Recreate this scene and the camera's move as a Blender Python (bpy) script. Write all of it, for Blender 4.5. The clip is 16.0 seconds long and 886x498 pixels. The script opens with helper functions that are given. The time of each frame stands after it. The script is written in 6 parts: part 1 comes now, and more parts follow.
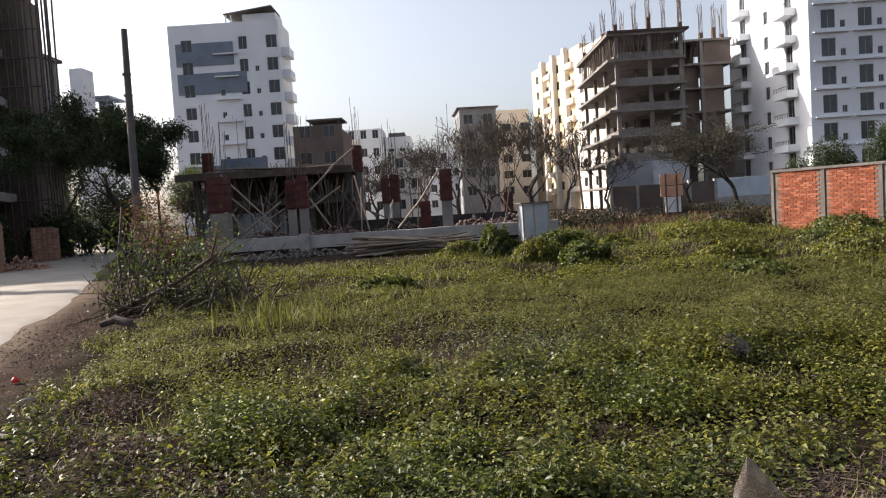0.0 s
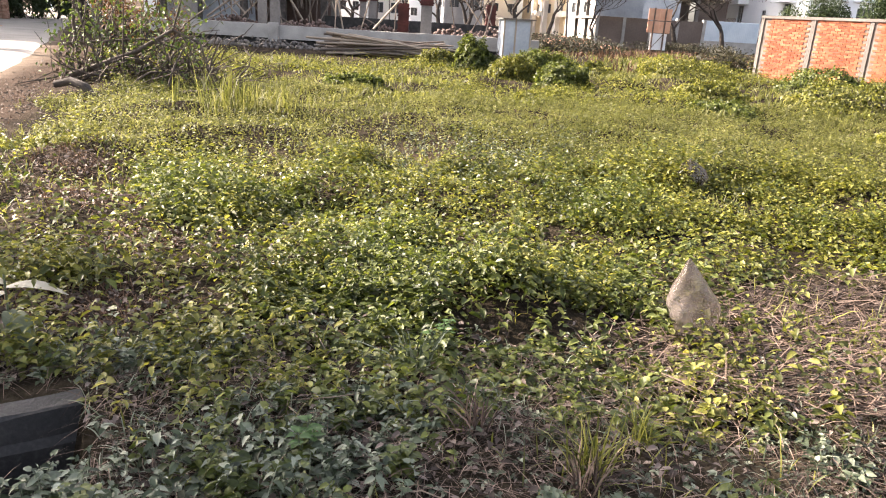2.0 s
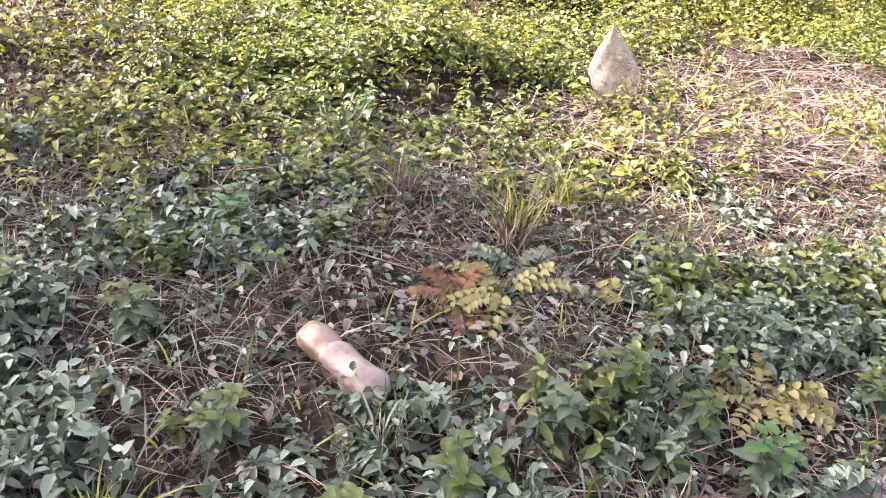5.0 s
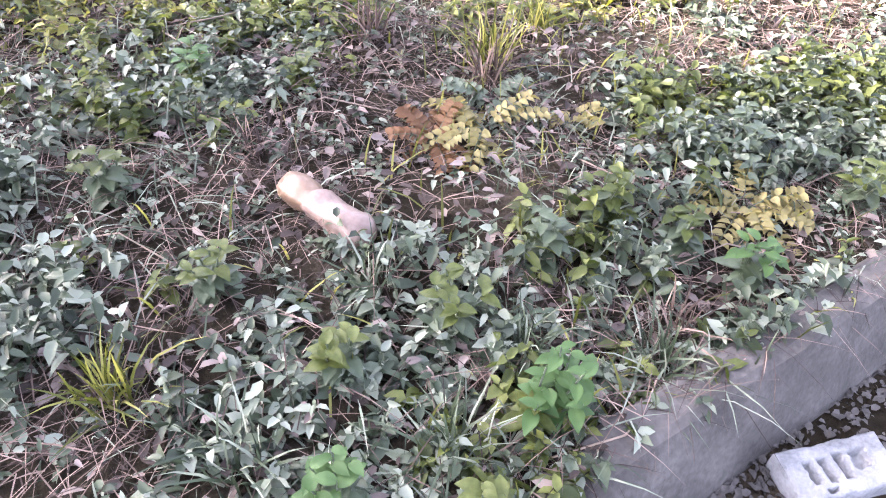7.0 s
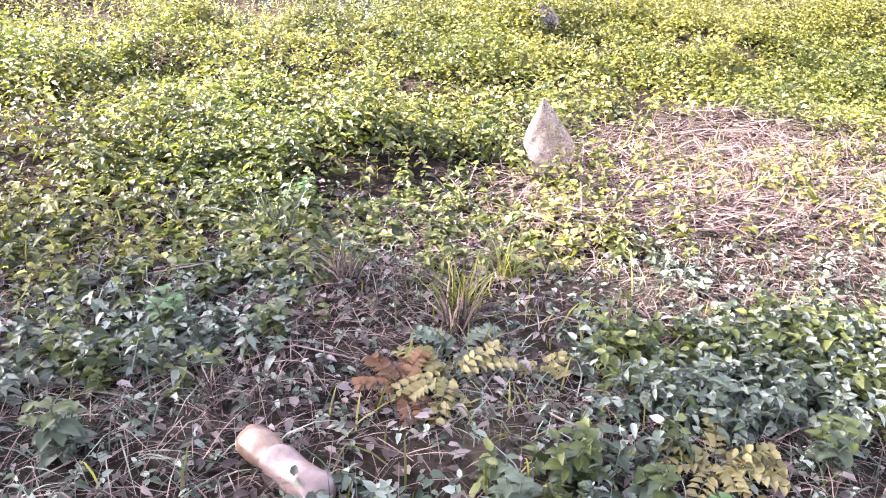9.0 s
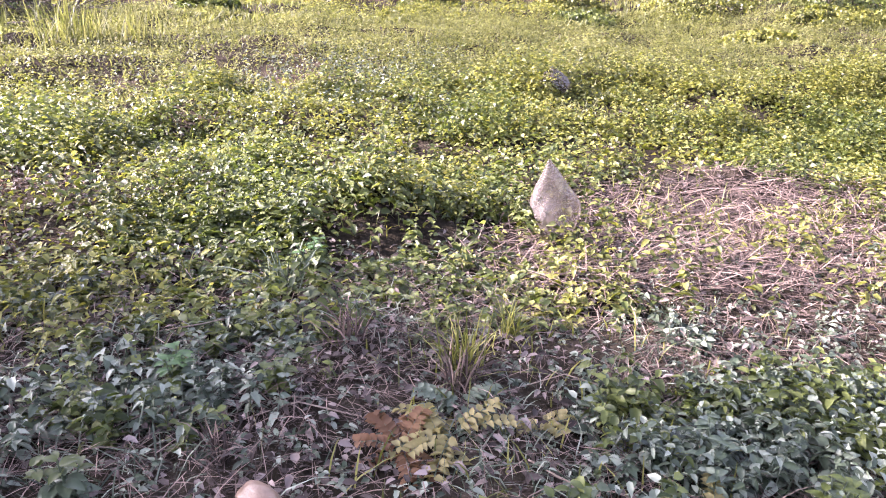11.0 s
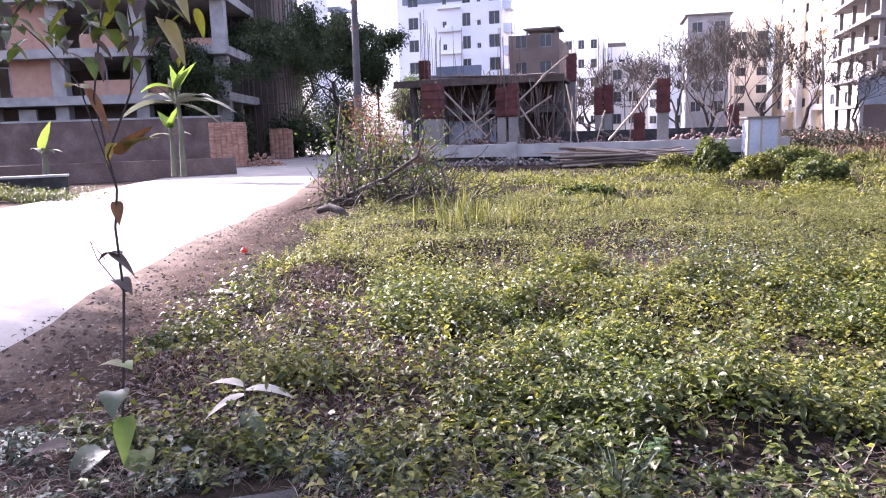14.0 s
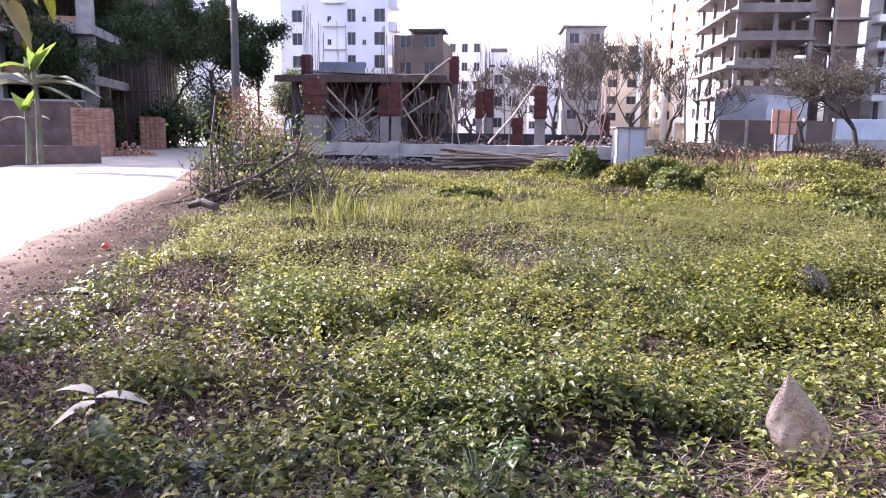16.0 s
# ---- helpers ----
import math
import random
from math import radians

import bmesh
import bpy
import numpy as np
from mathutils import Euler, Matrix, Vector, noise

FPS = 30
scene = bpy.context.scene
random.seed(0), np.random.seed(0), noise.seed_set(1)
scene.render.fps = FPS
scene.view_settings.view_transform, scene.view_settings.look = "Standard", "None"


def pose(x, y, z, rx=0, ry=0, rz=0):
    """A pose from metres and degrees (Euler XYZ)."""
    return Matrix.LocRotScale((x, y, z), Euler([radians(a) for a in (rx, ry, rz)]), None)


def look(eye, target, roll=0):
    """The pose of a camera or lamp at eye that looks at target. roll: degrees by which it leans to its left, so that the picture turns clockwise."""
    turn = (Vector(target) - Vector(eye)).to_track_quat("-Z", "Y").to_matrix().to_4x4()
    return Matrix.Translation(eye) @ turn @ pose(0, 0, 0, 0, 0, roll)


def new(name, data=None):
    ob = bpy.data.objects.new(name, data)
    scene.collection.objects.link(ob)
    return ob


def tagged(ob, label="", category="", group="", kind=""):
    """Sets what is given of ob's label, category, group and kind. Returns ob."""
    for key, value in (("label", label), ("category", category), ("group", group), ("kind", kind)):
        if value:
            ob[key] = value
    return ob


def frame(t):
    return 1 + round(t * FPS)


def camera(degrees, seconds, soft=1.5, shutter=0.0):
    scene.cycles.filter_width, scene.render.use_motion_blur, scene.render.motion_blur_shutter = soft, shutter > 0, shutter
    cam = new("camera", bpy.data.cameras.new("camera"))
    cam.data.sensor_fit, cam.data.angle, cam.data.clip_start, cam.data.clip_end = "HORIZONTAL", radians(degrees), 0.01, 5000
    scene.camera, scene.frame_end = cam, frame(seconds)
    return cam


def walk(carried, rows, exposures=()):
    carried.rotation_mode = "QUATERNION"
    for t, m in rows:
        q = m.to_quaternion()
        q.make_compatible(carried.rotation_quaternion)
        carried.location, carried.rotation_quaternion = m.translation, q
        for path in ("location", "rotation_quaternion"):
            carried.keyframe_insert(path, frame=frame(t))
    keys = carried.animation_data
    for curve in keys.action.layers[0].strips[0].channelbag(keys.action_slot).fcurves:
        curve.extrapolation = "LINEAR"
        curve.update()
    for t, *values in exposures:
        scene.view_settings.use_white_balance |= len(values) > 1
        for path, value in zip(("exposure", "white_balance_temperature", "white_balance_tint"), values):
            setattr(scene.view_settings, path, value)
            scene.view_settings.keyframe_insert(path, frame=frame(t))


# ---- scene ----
cam = camera(63.1, 16.0, soft=1.1)
PATH = [
    (0, (0.121, 0.087, 1.592), (0.11, 2.084, 1.479), -3.6),
    (0.5, (0.106, 0.086, 1.562), (-0.019, 2.07, 1.347), -3.6),
    (1, (0.108, 0.077, 1.523), (-0.011, 2.052, 1.229), -2.8),
    (1.5, (0.117, 0.082, 1.445), (0.036, 2.039, 1.04), -1.7),
    (2, (0.103, 0.088, 1.393), (0.19, 1.993, 0.788), 3.6),
    (2.5, (0.114, 0.088, 1.344), (0.257, 1.962, 0.659), 4.0),
    (3, (0.118, 0.091, 1.378), (0.312, 1.855, 0.454), 3.6),
    (5.3, (0.058, 0.084, 1.282), (0.411, 1.677, 0.126), 6.1),
    (5.5, (0.056, 0.084, 1.286), (0.389, 1.635, 0.067), 4.9),
    (6, (0.082, 0.07, 1.252), (0.4, 1.493, -0.117), 2.7),
    (6.5, (0.079, 0.081, 1.253), (0.435, 1.451, -0.16), 3.1),
    (7, (0.082, 0.084, 1.255), (0.426, 1.45, -0.165), 2.5),
    (7.5, (0.085, 0.091, 1.257), (0.436, 1.472, -0.147), 2.6),
    (8, (0.09, 0.101, 1.268), (0.502, 1.59, -0.003), 3.3),
    (8.5, (0.117, 0.112, 1.296), (0.551, 1.725, 0.196), 3.1),
    (9, (0.132, 0.114, 1.315), (0.581, 1.83, 0.392), 3.3),
    (9.2, (0.135, 0.129, 1.352), (0.593, 1.876, 0.493), 2.9),
    (11.3, (0.181, 0.047, 1.34), (0.547, 1.857, 0.571), 2.2),
    (11.5, (0.172, 0.062, 1.331), (0.473, 1.889, 0.575), 2.7),
    (12, (0.185, 0.087, 1.326), (0.272, 1.946, 0.593), 2.8),
    (12.5, (0.228, 0.108, 1.334), (0.083, 1.974, 0.628), 1.9),
]
LATE = [
    (13, 0.249, 0.118, 1.346, 73.28, -0.975, 11.381),
    (13.5, 0.254, 0.141, 1.364, 75.71, 0.621, 14.868),
    (14, 0.269, 0.143, 1.381, 80.825, 1.763, 16.779),
    (14.5, 0.271, 0.140, 1.374, 80.954, 1.685, 18.32),
    (15, 0.277, 0.153, 1.372, 80.535, 1.121, 18.096),
    (15.5, 0.274, 0.162, 1.368, 80.531, 0.315, 14.752),
    (16, 0.328, 0.146, 1.405, 80.608, -0.714, 7.698),
]
EXPOSURE = [(0, 1.0, 6450, 13), (0.5, 1.42, 6450, 13), (1, 1.92, 6600, 13), (1.5, 2.4, 6750, 14), (2, 2.6, 6900, 15), (3, 3.08, 7000, 18), (5.5, 3.72, 6300, 24), (7, 4.05, 6050, 27), (8, 4.02, 6050, 28), (9, 3.82, 5950, 30), (11.5, 3.15, 5750, 34), (12.5, 3.12, 5650, 35), (13.5, 2.88, 5650, 35), (14.5, 2.42, 5650, 35), (16, 2.55, 5750, 33)]
walk(cam, [(t, look(eye, target, roll)) for t, eye, target, roll in PATH] + [(t, pose(*p)) for t, *p in LATE], EXPOSURE)

# ---- light ----
SUN_AZ, SUN_EL = radians(-66), radians(31)      # from the left and a little ahead
TO_SUN = Vector((math.sin(SUN_AZ) * math.cos(SUN_EL), math.cos(SUN_AZ) * math.cos(SUN_EL), math.sin(SUN_EL)))
world = bpy.data.worlds.new("sky")
scene.world = world
world.use_nodes = True
wn = world.node_tree
sky = wn.nodes.new("ShaderNodeTexSky")
sky.sky_type, sky.sun_disc, sky.sun_elevation, sky.sun_rotation = "NISHITA", False, SUN_EL, SUN_AZ
sky.dust_density, sky.air_density, sky.ozone_density = 4.0, 1.0, 1.5
haze = wn.nodes.new("ShaderNodeHueSaturation")
haze.inputs["Saturation"].default_value, haze.inputs["Value"].default_value = 0.55, 1.0
wn.links.new(sky.outputs[0], haze.inputs["Color"])
wn.links.new(haze.outputs[0], wn.nodes["Background"].inputs[0])
wn.nodes["Background"].inputs[1].default_value = 0.11
sun = new("sun", bpy.data.lights.new("sun", "SUN"))
sun.data.energy, sun.data.angle, sun.data.color = 5.0, radians(0.6), (1.0, 0.9, 0.78)
sun.rotation_euler = TO_SUN.to_track_quat("Z", "Y").to_euler()


# ---- materials ----
def material(name, colours, rough=0.8, scale=3.0, detail=6.0, bump=0.3, bscale=40.0, metal=0.0, leaf=0.0, island=0.0,
             per_object=0.0, spec=0.3, bdist=0.01):
    """A surface whose colour wanders over a ramp of colours by two sizes of noise, and by island or object where asked."""
    m = bpy.data.materials.new(name)
    m.use_nodes = True
    nt = m.node_tree
    n, link = nt.nodes, nt.links.new
    p = n["Principled BSDF"]
    p.inputs["Roughness"].default_value, p.inputs["Metallic"].default_value = rough, metal
    p.inputs["Specular IOR Level"].default_value = spec
    geo = n.new("ShaderNodeNewGeometry")
    big = n.new("ShaderNodeTexNoise")
    big.inputs["Scale"].default_value, big.inputs["Detail"].default_value = scale, detail
    link(geo.outputs["Position"], big.inputs["Vector"])
    small = n.new("ShaderNodeTexNoise")
    small.inputs["Scale"].default_value, small.inputs["Detail"].default_value = bscale, 4.0
    link(geo.outputs["Position"], small.inputs["Vector"])
    mix = n.new("ShaderNodeMix")
    mix.data_type = "FLOAT"
    mix.inputs[0].default_value = 0.3
    link(big.outputs[0], mix.inputs[2])
    link(small.outputs[0], mix.inputs[3])
    value = mix.outputs[0]
    stretch = n.new("ShaderNodeMapRange")
    stretch.inputs[1].default_value, stretch.inputs[2].default_value = 0.3, 0.7
    link(value, stretch.inputs[0])
    value = stretch.outputs[0]
    for amount, source in ((island, geo.outputs["Random Per Island"]), (per_object, None)):
        if amount:
            if source is None:
                source = n.new("ShaderNodeObjectInfo").outputs["Random"]
            k = n.new("ShaderNodeMix")
            k.data_type = "FLOAT"
            k.inputs[0].default_value = amount
            link(value, k.inputs[2])
            link(source, k.inputs[3])
            value = k.outputs[0]
    ramp = n.new("ShaderNodeValToRGB")
    r = ramp.color_ramp
    while len(r.elements) < len(colours):
        r.elements.new(0.5)
    for i, c in enumerate(colours):
        r.elements[i].position = i / max(1, len(colours) - 1)
        r.elements[i].color = (*c, 1)
    link(value, ramp.inputs[0])
    link(ramp.outputs[0], p.inputs["Base Color"])
    if bump:
        b = n.new("ShaderNodeBump")
        b.inputs["Strength"].default_value, b.inputs["Distance"].default_value = bump, bdist
        link(small.outputs[0], b.inputs["Height"])
        link(b.outputs[0], p.inputs["Normal"])
    if leaf:
        t = n.new("ShaderNodeBsdfTranslucent")
        bright = n.new("ShaderNodeHueSaturation")
        bright.inputs["Saturation"].default_value, bright.inputs["Value"].default_value = 1.15, 1.5
        link(ramp.outputs[0], bright.inputs["Color"])
        link(bright.outputs[0], t.inputs[0])
        s = n.new("ShaderNodeMixShader")
        s.inputs[0].default_value = leaf
        link(p.outputs[0], s.inputs[1])
        link(t.outputs[0], s.inputs[2])
        link(s.outputs[0], n["Material Output"].inputs[0])
    return m


# soil colour taken near black, so gaps between plants hold painted shade
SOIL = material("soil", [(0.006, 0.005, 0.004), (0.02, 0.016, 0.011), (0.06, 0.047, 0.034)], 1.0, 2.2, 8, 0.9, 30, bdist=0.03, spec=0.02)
DIRT = material("dirt", [(0.045, 0.035, 0.029), (0.085, 0.067, 0.055), (0.14, 0.112, 0.092)], 0.95, 2.0, 8, 0.8, 25, bdist=0.03)
ROAD = material("dusty_concrete", [(0.22, 0.195, 0.168), (0.29, 0.26, 0.225), (0.36, 0.325, 0.285)], 0.85, 0.9, 10, 0.3, 20)
CONCRETE = material("concrete", [(0.2, 0.19, 0.18), (0.3, 0.29, 0.275), (0.4, 0.385, 0.36)], 0.9, 1.5, 8, 0.4, 30)
RAWCON = material("raw_concrete", [(0.08, 0.07, 0.064), (0.13, 0.115, 0.105), (0.2, 0.178, 0.16)], 0.9, 0.6, 8, 0.3, 12)
# concrete far darker than its own tone: the drain's shade is in the colour
DARKCON = material("shade_dark_concrete", [(0.012, 0.012, 0.012), (0.026, 0.025, 0.025), (0.06, 0.058, 0.056)], 0.8, 4.0, 8, 0.5, 60)
KERBCON = material("dusty_kerb", [(0.03, 0.027, 0.025), (0.07, 0.063, 0.057), (0.13, 0.118, 0.106)], 0.9, 5, 8, 0.6, 70, bdist=0.005)
OLDWALL = material("grimy_brickwork", [(0.08, 0.055, 0.048), (0.13, 0.092, 0.08), (0.2, 0.15, 0.13)], 0.95, 1.2, 8, 0.5, 14)
DECKWOOD = material("formwork_timber", [(0.035, 0.026, 0.021), (0.07, 0.053, 0.043), (0.13, 0.1, 0.08)], 0.9, 3, 6, 0.4, 30)
LEAF_PALE = material("pale_leaf", [(0.16, 0.15, 0.11), (0.25, 0.235, 0.19), (0.36, 0.34, 0.29)], 0.6, 6, 5, 0.2, 60, leaf=0.2, island=0.5)
WHITE = material("white_paint", [(0.6, 0.62, 0.66), (0.7, 0.72, 0.75), (0.78, 0.79, 0.8)], 0.8, 0.25, 8, 0.1, 5)
WARMWHITE = material("cream_paint", [(0.6, 0.55, 0.48), (0.7, 0.65, 0.57), (0.78, 0.73, 0.66)], 0.8, 0.3, 8, 0.1, 5)
BLUEGREY = material("blue_grey_paint", [(0.13, 0.16, 0.2), (0.17, 0.2, 0.25), (0.2, 0.235, 0.28)], 0.8, 0.5, 6, 0.1, 5)
# bluish cast of this grey puts distance haze into the wall colour
FARGREY = material("haze_grey_render", [(0.15, 0.155, 0.17), (0.2, 0.205, 0.22), (0.26, 0.265, 0.28)], 0.85, 0.4, 8, 0.1, 6)
BEIGE = material("beige_paint", [(0.5, 0.38, 0.24), (0.6, 0.47, 0.31), (0.68, 0.55, 0.4)], 0.8, 0.3, 8, 0.1, 5)
BROWNWALL = material("brown_render", [(0.09, 0.07, 0.06), (0.14, 0.11, 0.095), (0.2, 0.16, 0.135)], 0.9, 0.4, 8, 0.2, 8)
BRICK = material("brick", [(0.09, 0.024, 0.014), (0.22, 0.062, 0.03), (0.4, 0.155, 0.085)], 0.9, 6, 6, 0.4, 50, island=0.6, per_object=0.5)
OLDBRICK = material("dusty_brick", [(0.26, 0.14, 0.095), (0.36, 0.2, 0.14), (0.47, 0.31, 0.23)], 0.9, 3, 6, 0.4, 40, island=0.6)
MORTAR = material("mortar", [(0.09, 0.072, 0.062), (0.14, 0.115, 0.1), (0.2, 0.17, 0.15)], 0.95, 3, 6, 0.5, 40)
RUST = material("red_formwork", [(0.035, 0.01, 0.009), (0.065, 0.018, 0.015), (0.11, 0.035, 0.028)], 0.7, 3, 6, 0.3, 20)
STEEL = material("rusty_steel", [(0.07, 0.045, 0.035), (0.12, 0.08, 0.06), (0.17, 0.115, 0.085)], 0.75, 4, 5, 0.2, 40)
BAMBOO = material("dry_bamboo", [(0.14, 0.11, 0.085), (0.25, 0.2, 0.155), (0.36, 0.3, 0.24)], 0.7, 2, 5, 0.2, 40, island=0.6)
OLDBAMBOO = material("weathered_bamboo", [(0.05, 0.04, 0.034), (0.11, 0.088, 0.074), (0.2, 0.165, 0.14)], 0.8, 2, 5, 0.2, 40, island=0.6)
TIN = material("tin_sheet", [(0.24, 0.27, 0.3), (0.33, 0.36, 0.4), (0.42, 0.45, 0.48)], 0.5, 1, 6, 0.2, 10, metal=0.3)
BLUETIN = material("pale_blue_tin", [(0.4, 0.48, 0.55), (0.5, 0.57, 0.63), (0.58, 0.64, 0.69)], 0.5, 1, 6, 0.2, 10, metal=0.1)
ORANGE = material("faded_orange_board", [(0.48, 0.24, 0.15), (0.56, 0.31, 0.2), (0.62, 0.38, 0.27)], 0.8, 2, 5, 0.2, 20)
PANEL = material("white_panel", [(0.66, 0.66, 0.66), (0.74, 0.74, 0.74), (0.8, 0.8, 0.8)], 0.6, 2, 5, 0.1, 20)
DRYGRASS = material("brown_dry_grass", [(0.025, 0.013, 0.008), (0.085, 0.048, 0.03), (0.2, 0.13, 0.085)], 0.9, 3, 5, 0.2, 60, leaf=0.12, island=0.85)
BARK = material("bark", [(0.02, 0.016, 0.014), (0.042, 0.034, 0.029), (0.08, 0.065, 0.055)], 0.95, 5, 8, 0.8, 40)
TWIG = material("dry_twig", [(0.1, 0.075, 0.055), (0.2, 0.15, 0.115), (0.34, 0.27, 0.21)], 0.9, 6, 6, 0.4, 60, island=0.6)
DEADWOOD = material("dead_wood", [(0.022, 0.017, 0.014), (0.055, 0.043, 0.035), (0.15, 0.12, 0.1)], 0.9, 6, 6, 0.4, 60, island=0.6)
POLEGREY = material("pole_concrete", [(0.06, 0.055, 0.055), (0.095, 0.09, 0.088), (0.14, 0.13, 0.125)], 0.9, 2, 6, 0.3, 30)
GLASS = material("window_glass", [(0.02, 0.022, 0.026), (0.03, 0.033, 0.038), (0.05, 0.053, 0.06)], 0.15, 0.5, 3, 0.0, 5, spec=0.5)
FRAME = material("window_frame", [(0.2, 0.2, 0.21), (0.27, 0.27, 0.28), (0.34, 0.34, 0.35)], 0.6, 2, 4, 0.0, 20)
# verge and field leaves: steep ramps also paint gap shade and bright highlights per leaf
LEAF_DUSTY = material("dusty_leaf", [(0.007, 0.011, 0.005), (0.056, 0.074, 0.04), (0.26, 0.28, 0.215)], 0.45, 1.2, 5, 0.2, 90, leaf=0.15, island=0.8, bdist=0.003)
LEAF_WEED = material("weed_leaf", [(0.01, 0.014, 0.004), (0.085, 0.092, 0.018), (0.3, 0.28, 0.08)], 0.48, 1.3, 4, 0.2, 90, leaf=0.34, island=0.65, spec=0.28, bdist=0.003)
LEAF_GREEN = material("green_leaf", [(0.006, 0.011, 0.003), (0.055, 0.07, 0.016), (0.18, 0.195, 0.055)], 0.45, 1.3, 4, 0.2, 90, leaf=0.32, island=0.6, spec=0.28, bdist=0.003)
LEAF_FRESH = material("fresh_leaf", [(0.03, 0.06, 0.018), (0.06, 0.11, 0.035), (0.11, 0.175, 0.065)], 0.5, 2, 4, 0.1, 30, leaf=0.4, island=0.4)
TOWERCON = material("weathered_concrete", [(0.11, 0.099, 0.092), (0.175, 0.16, 0.15), (0.26, 0.24, 0.225)], 0.9, 0.6, 8, 0.3, 12)
LEAF_GRASS = material("field_grass", [(0.018, 0.022, 0.006), (0.085, 0.09, 0.027), (0.22, 0.205, 0.085)], 0.55, 0.8, 5, 0.1, 60, leaf=0.42, island=0.55, spec=0.25)
LEAF_TREE = material("tree_leaf", [(0.03, 0.048, 0.012), (0.06, 0.085, 0.02), (0.12, 0.14, 0.04)], 0.6, 0.6, 4, 0.1, 40, leaf=0.25, island=0.6)
LEAF_DARK = material("dark_tree_leaf", [(0.02, 0.032, 0.014), (0.04, 0.058, 0.025), (0.07, 0.09, 0.035)], 0.6, 0.6, 4, 0.1, 40, leaf=0.2, island=0.6)
LEAF_DRYTREE = material("sparse_tree_leaf", [(0.02, 0.021, 0.014), (0.042, 0.04, 0.026), (0.08, 0.07, 0.038)], 0.7, 0.6, 4, 0.1, 40, leaf=0.15, island=0.6)
LEAF_YELLOW = material("yellow_leaf", [(0.08, 0.068, 0.024), (0.15, 0.128, 0.046), (0.24, 0.21, 0.09)], 0.6, 9, 5, 0.2, 60, leaf=0.3, island=0.5)
LEAF_RUST = material("rusty_leaf", [(0.05, 0.024, 0.012), (0.105, 0.054, 0.025), (0.2, 0.12, 0.055)], 0.8, 9, 5, 0.2, 60, leaf=0.2, island=0.6)
# litter and straw: the near-black ends paint shade deep between the pieces
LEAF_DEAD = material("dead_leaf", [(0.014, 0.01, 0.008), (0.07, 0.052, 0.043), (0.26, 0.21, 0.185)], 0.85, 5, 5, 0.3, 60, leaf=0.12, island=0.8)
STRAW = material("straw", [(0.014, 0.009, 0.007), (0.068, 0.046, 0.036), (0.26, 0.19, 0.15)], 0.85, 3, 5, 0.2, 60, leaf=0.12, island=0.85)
LEAF_BANANA = material("banana_leaf", [(0.06, 0.1, 0.018), (0.105, 0.15, 0.035), (0.16, 0.2, 0.06)], 0.45, 2, 4, 0.1, 30, leaf=0.45, island=0.4)
LEAF_BANANA_OLD = material("old_banana_leaf", [(0.06, 0.068, 0.045), (0.11, 0.118, 0.085), (0.18, 0.185, 0.14)], 0.8, 3, 4, 0.2, 30, leaf=0.25, island=0.5)


# ---- mesh helpers ----
def as_mesh(name, verts, faces, mat, smooth=False):
    """A mesh from arrays: verts N x 3, faces M x k."""
    verts, faces = np.asarray(verts, np.float32), np.asarray(faces, np.int32)
    me = bpy.data.meshes.new(name)
    me.vertices.add(len(verts))
    me.vertices.foreach_set("co", verts.ravel())
    k = faces.shape[1]
    me.loops.add(faces.size)
    me.loops.foreach_set("vertex_index", faces.ravel())
    me.polygons.add(len(faces))
    me.polygons.foreach_set("loop_start", np.arange(0, faces.size, k, dtype=np.int32))
    if smooth:
        me.polygons.foreach_set("use_smooth", np.ones(len(faces), bool))
    me.update(calc_edges=True)
    me.materials.append(mat)
    return me


def from_bm(name, bm, mat, smooth=False):
    me = bpy.data.meshes.new(name)
    if smooth:
        for f in bm.faces:
            f.smooth = True
    bm.to_mesh(me)
    bm.free()
    me.materials.append(mat)
    return me


def part(name, bm, mat, parent=None, label="", smooth=False):
    """Links a bmesh or a mesh as one object under a thing or a part."""
    me = from_bm(name, bm, mat, smooth) if isinstance(bm, bmesh.types.BMesh) else bm
    ob = new(name, me)
    if parent is not None:
        ob.parent = parent
    if label:
        ob["label"] = label
    return ob


def thing(name, label, category, at=(0, 0, 0), turn=0.0, group="", kind=""):
    ob = new(name)
    ob.empty_display_size = 0.1
    ob.matrix_basis = pose(*at, 0, 0, turn)
    return tagged(ob, label, category, group, kind)


def add_box(bm, x0, x1, y0, y1, z0, z1, m=None, bevel=0.0):
    r = bmesh.ops.create_cube(bm, size=1.0)["verts"]
    bmesh.ops.scale(bm, vec=(x1 - x0, y1 - y0, z1 - z0), verts=r)
    bmesh.ops.translate(bm, vec=((x0 + x1) / 2, (y0 + y1) / 2, (z0 + z1) / 2), verts=r)
    if m is not None:
        bmesh.ops.transform(bm, matrix=m, verts=r)
    if bevel:
        es = list({e for v in r for e in v.link_edges})
        bmesh.ops.bevel(bm, geom=es, offset=bevel, segments=2, affect="EDGES")


def boxes(*specs, m=None, bevel=0.0):
    bm = bmesh.new()
    for s in specs:
        add_box(bm, *s, m=m, bevel=bevel)
    return bm


